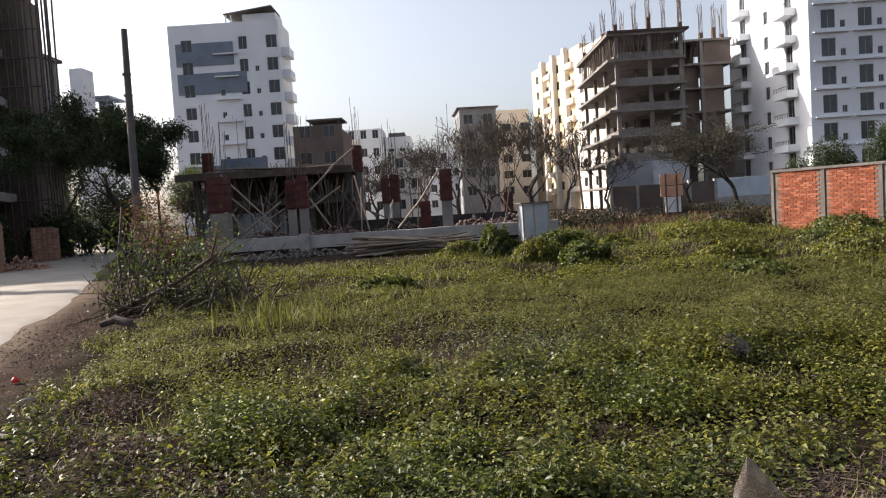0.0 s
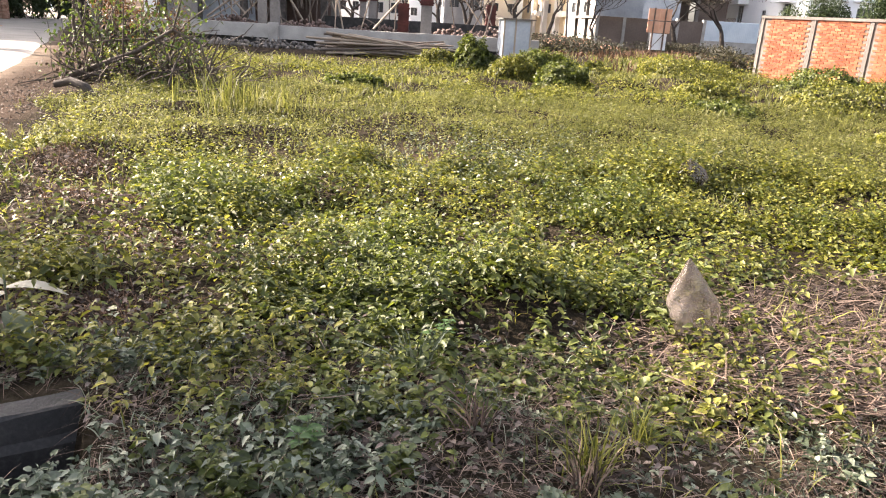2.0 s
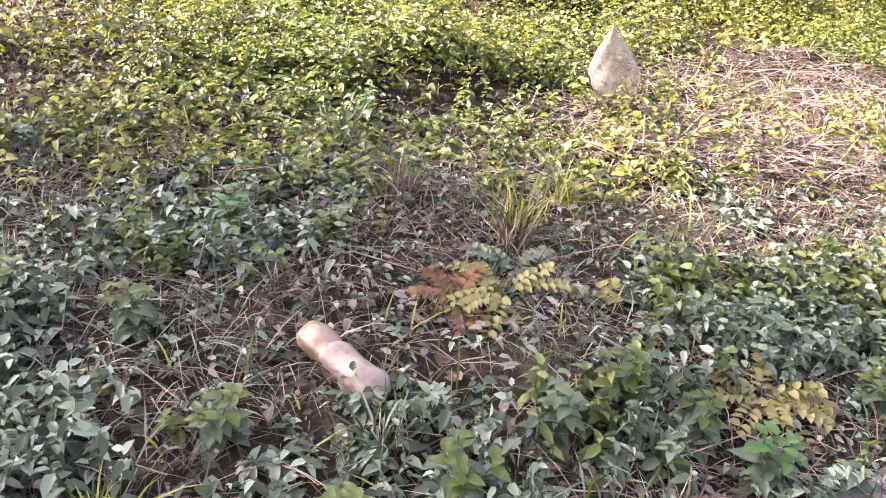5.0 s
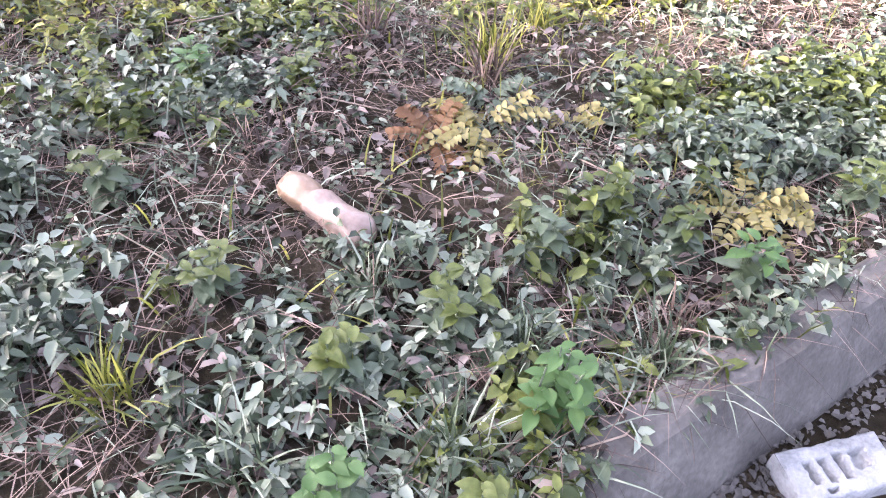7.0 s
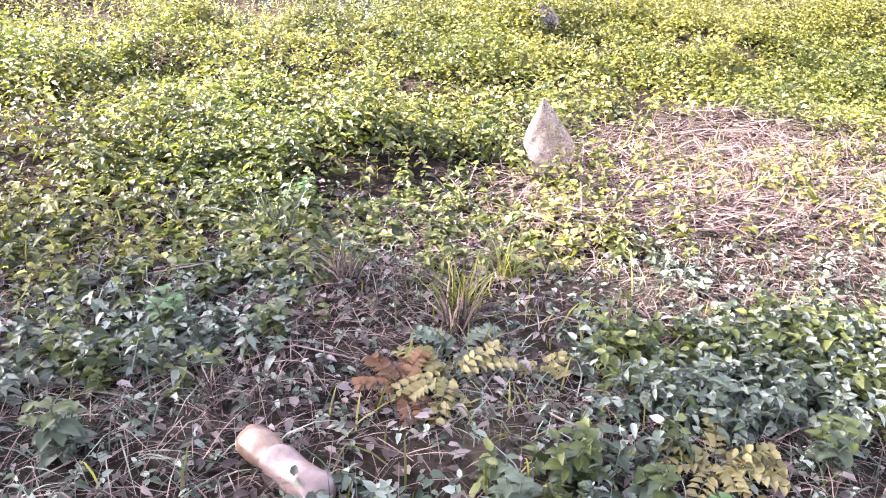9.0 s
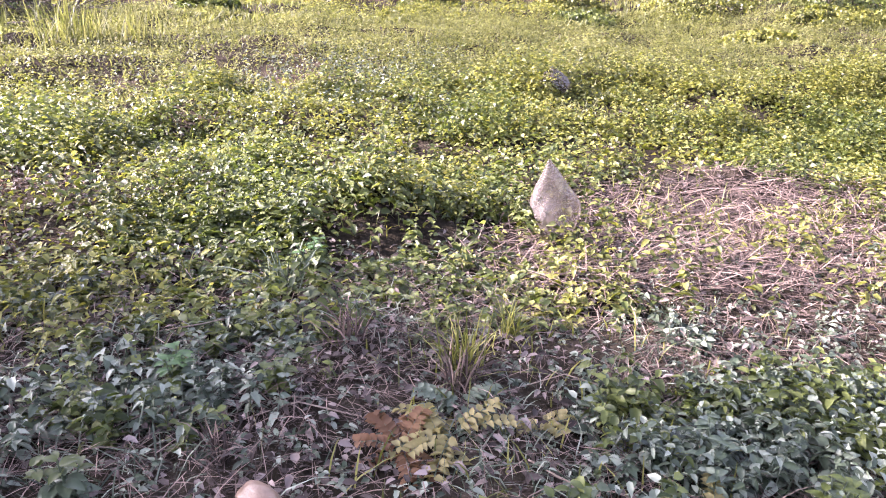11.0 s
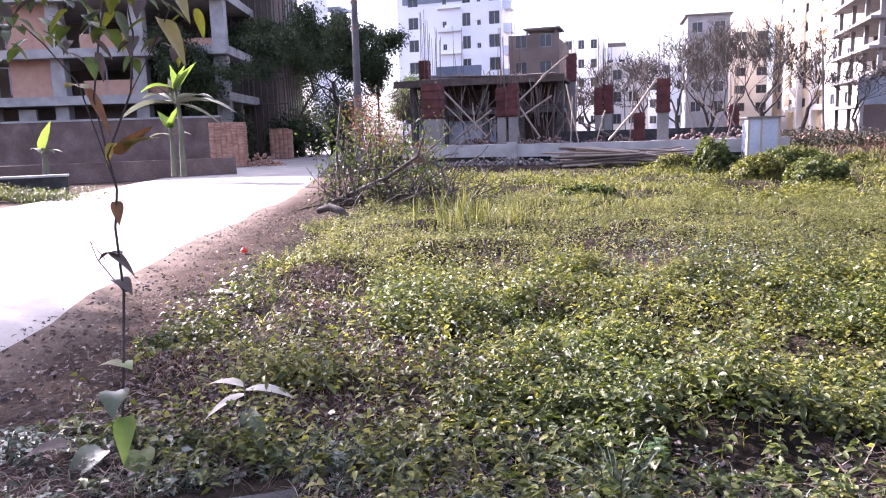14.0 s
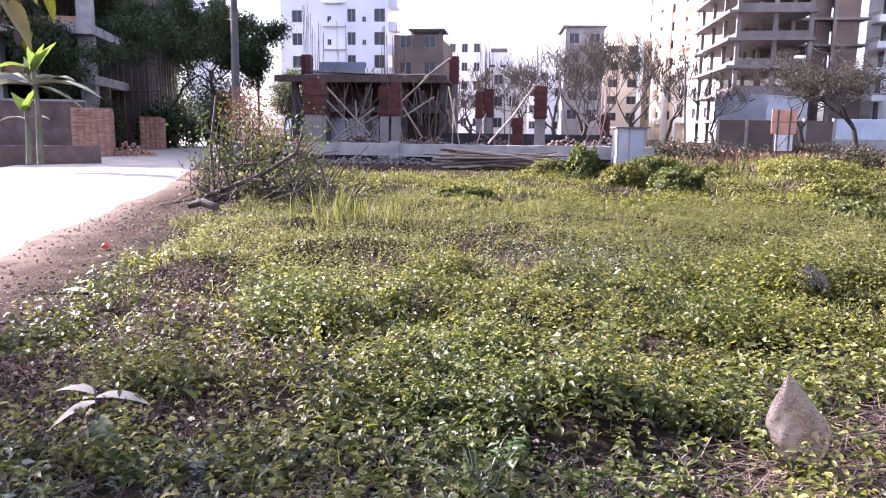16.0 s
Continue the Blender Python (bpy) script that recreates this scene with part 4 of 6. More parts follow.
bp = thing("bamboo_pile", "heap of long weathered bamboo poles lying on the ground", "bamboo")
for i in range(80):
    a = Vector((-2.9 + rng.normal(0, 0.25), 26.2 + rng.uniform(-0.6, 0.6), 0.05 + 0.72 * rng.random() ** 1.3))
    b = Vector((0.7 + rng.normal(0, 0.3), 26.9 + rng.uniform(-0.6, 0.6), 0.05 + 0.6 * rng.random() ** 1.3))
    me = tube_mesh("pole", [((a, (a + b) / 2 + Vector((0, 0, rng.normal(0, 0.03))), b), (0.045, 0.04, 0.03))], OLDBAMBOO if i % 2 else BAMBOO, 6)
    part("pole", me, None, bp)

ep = thing("utility_pole", "tall grey concrete utility pole without wires", "pole", (-11.75, 28.0, 0))
part("shaft", tube_mesh("shaft", [(((0.0, 0, -0.2), (0.03, 0, 4), (0.1, 0, 9.15)), (0.17, 0.15, 0.11))], POLEGREY, 10), None, ep)
for z in (5.6, 6.6, 7.4):
    part("clamp", tube_mesh("clamp", [(((0.05, 0, z), (0.05, 0, z + 0.08)), 0.17)], STEEL, 8), None, ep)
p2 = thing("thin_pole", "thin dark pole beside the trees", "pole", (-17.6, 45, 0))
part("shaft", tube_mesh("shaft", [(((0, 0, -.2), (0, 0, 7.6)), (0.09, 0.06))], BARK, 6), None, p2)
p3 = thing("thin_pole", "thin grey lamp pole in front of the tower", "pole", (10.7, 55, 0))
part("shaft", tube_mesh("shaft", [(((0, 0, -.2), (-0.4, 0, 6.6)), (0.1, 0.06))], POLEGREY, 6), None, p3)


# ---- trees ----
def tree(name, label, at, height, spread, trunk_r, leaf_mat, leaves, leaf_size, bare=0.0, seed=1, lean=0.0, fork=0.35, flat=0.6, group="", gaps=0.0):
    """A tapered trunk that forks into limbs and twigs, with leaves gathered round the twig ends."""
    r = np.random.default_rng(seed)
    t = thing(name, label, "tree", at, group=group)
    limbs, twigs, tips = [], [], []

    def grow(p, d, length, rad, depth):
        pts, rads = [p], [rad]
        q = p
        for k in range(4):
            d = (d + Vector(r.normal(0, 0.16, 3)) + Vector((0, 0, 0.05 if depth else 0.0))).normalized()
            q = q + d * length / 4
            pts.append(q)
            rads.append(rad * (1 - 0.45 * (k + 1) / 4))
        (limbs if depth < 2 else twigs).append((pts, rads))
        if depth >= (5 if bare else 4):
            tips.extend(pts[2:])
            return
        if depth >= 3:
            tips.extend(pts[1:])
        n = 3 if depth < (4 if bare else 2) else 2 + int(r.random() < 0.5)
        for i in range(n):
            a = r.uniform(0, 2 * math.pi)
            out = Vector((math.cos(a), math.sin(a), r.uniform(0.15, 0.9) * flat))
            nd = (d * 0.55 + out * (0.75 if depth else 0.9)).normalized()
            grow(pts[-1] if i < 2 else pts[-2], nd, length * r.uniform(0.62, 0.85), rads[-1] * r.uniform(0.6, 0.85), depth + 1)

    h0 = height * fork
    grow(Vector((0, 0, -0.1)), Vector((lean, 0, 1)).normalized(), h0, trunk_r, 0)
    pts = np.array([tuple(p) for p in tips])
    sx = spread / max(1e-3, np.percentile(np.hypot(pts[:, 0], pts[:, 1]), 92))
    sz = (height - h0) / max(1e-3, pts[:, 2].max() - h0)

    def fit_(p):
        f = min(1, max(0, (p[2] - h0 * 0.6) / (h0 * 0.6)))
        return Vector((p[0] * (1 + (sx - 1) * f), p[1] * (1 + (sx - 1) * f), h0 + (p[2] - h0) * sz if p[2] > h0 else p[2]))
    part("trunk", tube_mesh("trunk", [([fit_(p) for p in a], b) for a, b in limbs], BARK, 7), None, t)
    part("branching", tube_mesh("branching", [([fit_(p) for p in a], [max(x, 0.02 if bare else 0.012) for x in b]) for a, b in twigs], BARK, 4), None, t)
    if leaves:
        pts = np.array([tuple(fit_(p)) for p in pts])
        keep = pts[r.random(len(pts)) > max(bare, gaps)]
        k = r.integers(0, len(keep), leaves)
        c = keep[k] + r.normal(0, leaf_size * 2.2, (leaves, 3)) * [1, 1, 0.7]
        d = r.normal(0, 1, (leaves, 3)) + [0, 0, -0.3]
        s = leaf_size * r.uniform(0.6, 1.3, leaves)
        part("crown", leaf_mesh("crown", c, d, s, s * 0.55, leaf_mat, simple=True), None, t)
    return t


tree("street_tree", "broad dark green roadside tree", (-17.6, 39.9, 0), 8.2, 7.4, 0.26, LEAF_DARK, 46000, 0.14, 0, 3, fork=0.3, flat=0.45, lean=0.15, gaps=0.5)
tree("street_tree", "broad dark green roadside tree", (-23.6, 45.5, 0), 9.0, 4.6, 0.28, LEAF_DARK, 26000, 0.15, 0, 4, fork=0.25, gaps=0.4)
tree("street_tree", "dark tree against the scaffolding", (-27.6, 40.5, 0), 8.8, 4.2, 0.24, LEAF_DARK, 24000, 0.15, 0, 5, fork=0.25, gaps=0.4)
tree("street_tree", "dark tree close to the unfinished building", (-26.6, 34.5, 0), 7.6, 3.0, 0.2, LEAF_DARK, 16000, 0.14, 0, 6, fork=0.3, gaps=0.4)
tree("street_tree", "dark tree down the road", (-29.0, 58, 0), 9.0, 5.0, 0.28, LEAF_DARK, 18000, 0.18, 0, 7, fork=0.25, gaps=0.4)
for k, (x, y, h) in enumerate([(-21.5, 66, 5.5), (-24.5, 74, 7.0), (-18.5, 72, 5.0), (-28.5, 80, 8.0)]):
    tree("far_tree", "dull brown-green tree at the end of the road", (x, y, 0), h, 2.6, 0.16, (LEAF_DRYTREE, LEAF_TREE)[k % 2], 7000, 0.16, 0, 40 + k, fork=0.25, flat=0.8, group="far trees")
# added beyond the view only to dapple the left verge with shade
tree("roadside_tree", "small thin-leaved unseen tree added across the road for dappled shade", (-14.6, 8.1, 0), 8.6, 1.3, 0.09, LEAF_TREE, 1900, 0.18, 0, 9, fork=0.76, flat=0.5, gaps=0.5)
# unseen tree, added out of view so its crown shadow covers the verge
tree("roadside_tree", "broad unseen tree added to shade the verge", (-12.7, 4.5, 0), 12.6, 4.5, 0.3, LEAF_TREE, 50000, 0.26, 0, 8, fork=0.62, flat=0.9)
for k, (x, y, h, s, b, lf) in enumerate([(1.2, 50, 7.0, 2.6, 0.3, 3800), (3.0, 53, 8.0, 2.8, 0.3, 4400), (5.7, 60, 8.8, 3.2, 0.3, 4800), (8.2, 63, 9.0, 3.2, 0.3, 4800), (9.9, 60, 8.2, 3.0, 0.4, 2600), (-1.2, 58, 7.4, 2.6, 0.4, 2500), (-4.6, 52, 6.0, 2.2, 0.3, 2500), (13.9, 61, 5.6, 2.4, 0.5, 600), (4.2, 66, 9.6, 3.2, 0.3, 4000), (7.0, 56, 8.2, 2.6, 0.4, 2600), (-7.5, 60, 5.5, 2.2, 0.3, 2500)]):
    tree("bare_tree", "nearly bare tree with fine dark twigs", (x, y, 0), h * 1.03, s * 1.3, 0.2, LEAF_DRYTREE, int(lf * 0.55), 0.1, b + 0.25, 20 + k, fork=0.3, flat=0.85, group="bare trees")
tree("sparse_tree", "spreading tree with thin olive foliage", (19.6, 57, 0), 7.6, 5.2, 0.22, LEAF_DRYTREE, 9000, 0.12, 0.5, 31, fork=0.33, flat=0.45, lean=-0.1)
tree("sparse_tree", "forked tree with long nearly bare limbs", (22.4, 55, 0), 7.2, 5.2, 0.22, LEAF_DRYTREE, 2600, 0.12, 0.7, 36, fork=0.33, flat=0.65, lean=0.08)


def bush(name, label, at, rx, ry, h, n, size, mat, seed, category="bush", group=""):
    """A mound of leaves over a few stems, with lumps and gaps."""
    r = np.random.default_rng(seed)
    b = thing(name, label, category, at, group=group)
    lumps = [(r.normal(0, 0.45) * rx, r.normal(0, 0.45) * ry, h * r.uniform(0.35, 0.75), r.uniform(0.35, 0.6)) for _ in range(9)]
    i = r.integers(0, 9, n)
    L = np.array(lumps)[i]
    v = r.normal(0, 1, (n, 3))
    v = unit(v) * (r.random((n, 1)) ** 0.35)
    c = np.stack([L[:, 0] + v[:, 0] * L[:, 3] * rx, L[:, 1] + v[:, 1] * L[:, 3] * ry, np.maximum(0.03, L[:, 2] + v[:, 2] * L[:, 3] * h * 0.75)], 1)
    s = size * r.uniform(0.6, 1.3, n)
    part("foliage", leaf_mesh("foliage", c, v + r.normal(0, 0.6, (n, 3)), s, s * 0.6, mat, simple=True), None, b)
    st = [(((0, 0, -0.05), (l[0] * 0.5, l[1] * 0.5, l[2] * 0.5), (l[0], l[1], l[2])), (0.03, 0.02, 0.008)) for l in lumps]
    each_tube("stem", st, BARK, b)
    return b


def mound(label, at, rx, ry, h, n, size, mat, seed):
    """Creepers draped over a hump: leaves lie outward on an uneven dome, over a dark tangle of stems."""
    r = np.random.default_rng(seed)
    z0 = float(ground_z(at[0], at[1])) - 0.06
    b = thing("creeper_mound", label, "bush", (at[0], at[1], z0), group="creeper mounds")
    a, e = r.uniform(0, 2 * math.pi, n), np.arcsin(r.random(n) ** 0.8)
    v = np.stack([np.cos(a) * np.cos(e), np.sin(a) * np.cos(e), np.sin(e)], 1)
    lump = 0.7 + 0.45 * (vnoise(a * 1.6 + 9 * seed, e * 2.2, 0.9, seed) - 0.3) + 0.35 * (vnoise(v[:, 0] * 3 + seed, v[:, 2] * 4 + v[:, 1] * 3, 0.45, seed + 1) - 0.5)
    c = v * lump[:, None] * (1 - 0.16 * r.random((n, 1)) ** 2) * [rx, ry, h]
    d = v * 0.7 + r.normal(0, 0.7, (n, 3)) + [0, 0, -0.35]
    s_ = size * r.uniform(0.55, 1.3, n)
    tagged(part("foliage", leaf_mesh("foliage", c, d, s_, s_ * 0.75, mat, simple=True, up=v), None, b), kind="stuff")
    for k in range(14):
        w, t_ = r.uniform(0, 6.3), r.uniform(0.3, 0.8)
        top = Vector((math.cos(w) * rx * t_, math.sin(w) * ry * t_, h * 0.75 * (1 - t_ * t_)))
        part("stem", tube_mesh("stem", [(((top.x * 0.6, top.y * 0.6, -0.05), top * 0.8, top), (0.02, 0.014, 0.006))], BARK, 4), None, b)
    return b


mound("dark rounded mound of green creepers", (1.55, 20.2), 0.8, 0.7, 1.02, 9000, 0.07, LEAF_GREEN, 1)
mound("low mound of yellow-green creepers", (2.5, 18.7), 0.8, 0.7, 0.75, 7000, 0.065, LEAF_WEED, 2)
mound("mound of olive creepers", (3.35, 20.4), 1.0, 0.7, 1.05, 8000, 0.07, LEAF_GREEN, 3)
mound("rounded mound of green creepers", (3.5, 17.6), 0.85, 0.7, 0.8, 8000, 0.065, LEAF_GREEN, 4)
mound("small mound of creepers by the bamboo", (0.6, 22.2), 0.9, 0.5, 0.6, 3500, 0.065, LEAF_WEED, 5)
for k_, (x_, y_, rx_, h_) in enumerate([(9.2, 15.2, 1.7, 0.75), (7.4, 20.6, 1.7, 0.7), (10.4, 18.4, 1.5, 0.7), (6.6, 16.4, 1.2, 0.5), (8.8, 23.2, 1.6, 0.7), (11.6, 14.0, 1.5, 0.7), (5.4, 22.4, 0.8, 0.6), (10.2, 12.2, 1.2, 0.5), (5.6, 13.2, 0.9, 0.35), (2.6, 14.2, 0.8, 0.32), (7.4, 10.2, 0.9, 0.35), (-1.2, 14.6, 0.7, 0.3)]):
    mound("low spread of creepers over the field", (x_, y_), rx_, rx_ * 0.75, h_, 5200, 0.065, (LEAF_WEED, LEAF_GREEN)[k_ % 3 == 2], 30 + k_)
bush("weed_bush", "dark weeds at the foot of the wall", (11.6, 27.5, 0), 1.6, 1.0, 0.9, 1800, 0.12, LEAF_DRYTREE, 9)
bush("weed_bush", "brown weeds by the rubble", (8.5, 42, 0), 4.0, 1.5, 1.0, 2600, 0.15, LEAF_DRYTREE, 10)
bush("weed_bush", "brown weeds below the sign board", (19.5, 53.5, 0), 4.0, 1.0, 0.9, 2600, 0.15, LEAF_DRYTREE, 11)
bush("garden_tree", "dense green crown behind the brick wall", (18.3, 35, 0), 1.3, 1.2, 3.5, 20000, 0.1, LEAF_DARK, 12, "tree")
bush("garden_tree", "dense green crown behind the brick wall", (19.9, 31.5, 0), 1.2, 1.2, 4.2, 18000, 0.1, LEAF_DARK, 13, "tree")
bush("dry_shrub", "orange-brown dry shrub by the pole", (-8.3, 20.6, 0), 1.0, 0.9, 2.5, 1500, 0.09, LEAF_RUST, 14)
bush("dry_shrub", "brown dry shrub by the ground beam", (-6.6, 20.4, 0), 0.5, 0.5, 1.5, 700, 0.08, LEAF_RUST, 15)
bush("verge_weeds", "green weeds on the far verge of the road", (-14.6, 14.0, 0), 2.2, 0.5, 0.35, 4200, 0.05, LEAF_GREEN, 16)
bush("verge_weeds", "green weeds on the far verge of the road", (-17.0, 14.0, 0), 1.6, 1.0, 0.5, 4200, 0.05, LEAF_GRASS, 17)

for k_, (x_, y_, rx_, h_) in enumerate([(-24.0, 37.5, 1.6, 3.4), (-22.6, 42.5, 1.8, 3.0), (-25.5, 49, 2.5, 4.0), (-21.3, 45, 1.2, 2.4), (-27.5, 37.8, 1.8, 4.2), (-25.6, 56, 3.2, 5.5), (-29.5, 62, 3.0, 6.5)]):
    bush("roadside_shrub", "dark dense shrub by the road", (x_, y_, 0), rx_, 1.2, h_, 4200, 0.2, LEAF_DARK, 60 + k_, group="roadside shrubs")
# dead branches heaped at the corner of the plot
db = thing("dead_branches", "tangled heap of dead branches with a few dry leaves", "branches", (-5.0, 13.6, 0))
r_ = np.random.default_rng(5)
paths = []
for i in range(190):
    x = r_.uniform(-1.25, 1.6)
    h = 2.3 * (1 - 0.5 * (x + 1.25) / 2.85) * r_.uniform(0.4, 1.0)
    p = Vector((x, r_.normal(0, 0.5), 0))
    d = Vector((r_.normal(0.25, 0.75), r_.normal(0, 0.5), r_.uniform(0.1, 1.1))).normalized()
    pts = [p]
    for k in range(5):
        d = (d + Vector(r_.normal(0, 0.22, 3)) + Vector((0, 0, -0.06))).normalized()
        p = p + d * h / 4.2
        p.z, p.x = max(0.02, p.z), max(-1.3, p.x)
        pts.append(p.copy())
    w = r_.uniform(0.008, 0.024)
    paths.append((pts, [w, w * 0.9, w * 0.8, w * 0.6, w * 0.5, w * 0.3]))
each_tube("dead_twig", paths, DEADWOOD, db)
for a, b, c, w in [((-0.9, -0.6, 0.1), (0.2, -0.5, 0.55), (0.85, -0.5, 0.95), 0.05), ((0.85, -0.5, 0.95), (1.3, -0.5, 0.75), (1.5, -0.6, 0.2), 0.022), ((-1.0, 0, 0), (-1.05, 0, 1.0), (-0.9, 0, 2.0), 0.035), ((-1.2, 0, 0.6), (0.2, -0.1, 0.75), (1.0, -0.2, 0.6), 0.022), ((0.8, -.4, 0.9), (.9, -.4, 1.2), (1.0, -.4, 1.5), .02)]:
    part("limb", tube_mesh("limb", [((a, b, c), (w, w * 0.85, w * 0.6))], DEADWOOD, 6), None, db)
n = 1500
c = np.stack([r_.uniform(-1.3, 1.2, n), r_.normal(0, 0.45, n), r_.uniform(0.1, 1.9, n) * r_.random(n) ** 0.4], 1)
part("dry_leaves", leaf_mesh("dry_leaves", c, r_.normal(0, 1, (n, 3)), np.full(n, 0.08), np.full(n, 0.05), LEAF_TREE), None, db)
n = 160
c = np.stack([r_.uniform(-1.2, 1.0, n), r_.normal(-0.3, 0.3, n), r_.uniform(0.05, 0.6, n)], 1)
part("pale_leaves", leaf_mesh("pale_leaves", c, r_.normal(0, 1, (n, 3)), np.full(n, 0.1), np.full(n, 0.06), LEAF_DEAD), None, db)
lg = thing("dead_stump", "curved dark dead branch stump in the grass", "branch", (-4.9, 10.6, 0))
part("stump", tube_mesh("stump", [(((-0.12, 0, 0.2), (0.1, 0, 0.26), (0.35, -0.1, 0.2), (0.6, -0.2, -0.1)), (0.05, 0.06, 0.065, 0.06))], BARK, 8), None, lg)


# ---- ground cover ----
def scatter(n, x0, x1, y0, y1, dens):
    """Points on the plan, thinned by a density function."""
    x, y = rng.uniform(x0, x1, n), rng.uniform(y0, y1, n)
    k = rng.random(n) < dens(x, y)
    return x[k], y[k]


def verge(x, y):
    """How far the plants reach towards the road: 0 on the dirt, 1 in the field."""
    e = road_right(y) + 0.8 + 0.8 * np.clip((y - 4) / 8, 0, 1) + 0.9 * (vnoise(x, y, 1.1, 21) - 0.5)
    return np.clip((x - e) / 0.7, 0, 1)


def straw_patch(x, y):
    d = ((x - 2.6) / 1.5) ** 2 + ((y - 3.35) / 0.75) ** 2 + 0.9 * (vnoise(x, y, 0.5, 22) - 0.5)
    d2 = ((x - 2.0) / 0.9) ** 2 + ((y - 2.7) / 0.25) ** 2 + 0.9 * (vnoise(x, y, 0.5, 23) - 0.5)
    return np.clip(1.6 - np.minimum(d, d2) * 1.2, 0, 1)


DRY_SPOTS = ((-2.0, 3.15, 0.5, 0.22), (-1.35, 3.3, 0.3, 0.22), (-2.9, 6.3, 0.32, 0.55), (-2.1, 5.3, 0.45, 0.28), (-2.5, 3.8, 0.5, 0.3), (-1.6, 4.4, 0.35, 0.25), (4.2, 6.0, 0.9, 0.35))


def open_ground(x, y):
    """1 where plants can stand: not in the drain, on the kerb, in the straw or on the road."""
    u, v = drain_uv(x, y)
    s, q = pit_sq(x, y)
    pit = (s > -0.02) & (s < 2.9) & (q > -0.2) & (q < 0.42)
    kerb = (u > 0.58) & (v < 0.435)
    bare = np.exp(-(((x - 0.45) / 0.9) ** 2 + ((y - 8.0) / 0.7) ** 2))
    dry = sum(np.exp(-(((x - a) / r) ** 2 + ((y - b) / s) ** 2)) for a, b, r, s in DRY_SPOTS)
    return (~pit) * (~kerb) * (1 - 0.85 * bare) * (1 - np.clip(1.1 * dry, 0, 0.92))


def herbs(name, label, x, y, leaves, size, height, mat, lumps=0.9, simple=False):
    """Leafy herbs: short stems with whorls of leaves, one mesh."""
    n = len(x)
    z = ground_z(x, y)
    lump = np.clip((0.65 * vnoise(x, y, 0.6, 41) + 0.35 * vnoise(x, y, 0.22, 42) - 0.32) * 2.6, 0, 1)
    hh = height * rng.uniform(0.5, 1.25, n) * (0.3 + lumps * lump)
    tilt = rng.normal(0, 0.25, (n, 2))
    k = np.repeat(np.arange(n), leaves)
    f = np.tile((np.arange(leaves) + 0.6) / leaves, n)
    a = np.tile(np.arange(leaves) * 2.4, n) + np.repeat(rng.uniform(0, 6.3, n), leaves) + rng.normal(0, 0.3, n * leaves)
    c = np.stack([x[k] + tilt[k, 0] * hh[k] * f, y[k] + tilt[k, 1] * hh[k] * f, z[k] + hh[k] * f], 1)
    d = np.stack([np.cos(a), np.sin(a), rng.uniform(-0.55, 0.6, n * leaves) + 0.5 * (f - 0.5)], 1)
    s = size * rng.uniform(0.4, 1.3, n * leaves) * (1.15 - 0.5 * f)
    ob = new(name, leaf_mesh(name, c, d, s, s * rng.uniform(0.45, 0.65, n * leaves), mat, simple=simple))
    tagged(ob, label, "weeds", kind="stuff")
    top = np.stack([x + tilt[:, 0] * hh, y + tilt[:, 1] * hh, z + hh], 1)
    base = np.stack([x, y, z - 0.01], 1)
    return base, top


def patchy(size, lo, hi, seed):
    return lambda x, y: np.clip((vnoise(x, y, size, seed) - lo) / (hi - lo), 0, 1)


# dusty herbs of the near verge
near = patchy(0.4, 0.34, 0.72, 31)


def litter(x, y):
    """Where dead stalks and leaves cover the verge and few herbs stand."""
    d = sum(np.exp(-(((x - a) / r) ** 2 + ((y - b) / q) ** 2)) for a, b, r, q in ((0.45, 2.1, 0.6, 0.45), (0.2, 1.65, 0.35, 0.25), (-0.25, 1.15, 0.22, 0.2), (0.75, 1.5, 0.2, 0.16), (-0.1, 0.7, 0.35, 0.16), (1.2, 2.6, 0.6, 0.25), (0.72, 0.93, 0.2, 0.13), (1.0, 1.02, 0.25, 0.1)))
    return np.clip(d * 1.1 + 0.4 * (vnoise(x, y, 0.25, 63) - 0.5), 0, 1)


x, y = scatter(17000, -3.0, 4.5, 0.2, 2.9, lambda x, y: near(x, y) * (1 - 0.88 * litter(x, y)) * open_ground(x, y) * (1 - 0.8 * straw_patch(x, y)) * np.clip((3.0 - y) / 0.5, 0, 1) * verge(x, y))
kind_g = vnoise(x, y, 0.35, 46) + rng.normal(0, 0.12, len(x)) > 0.66
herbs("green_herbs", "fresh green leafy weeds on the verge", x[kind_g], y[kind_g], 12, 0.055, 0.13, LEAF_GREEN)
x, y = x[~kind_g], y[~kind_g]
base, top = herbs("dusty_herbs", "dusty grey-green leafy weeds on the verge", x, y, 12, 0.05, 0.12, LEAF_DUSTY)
new_stems = blade_mesh("herb_stems", base, top - base, np.linalg.norm(top - base, axis=1), np.full(len(base), 0.005), LEAF_DUSTY, 0.0)
tagged(new("herb_stems", new_stems), "thin green stems of the verge weeds", "weeds", kind="stuff")
x, y = scatter(7000, -3.2, 4.5, 0.2, 3.2, lambda x, y: 0.6 * open_ground(x, y) * verge(x, y))
herbs("small_herbs", "small dull leaves close to the soil", x, y, 6, 0.035, 0.05, LEAF_DUSTY)

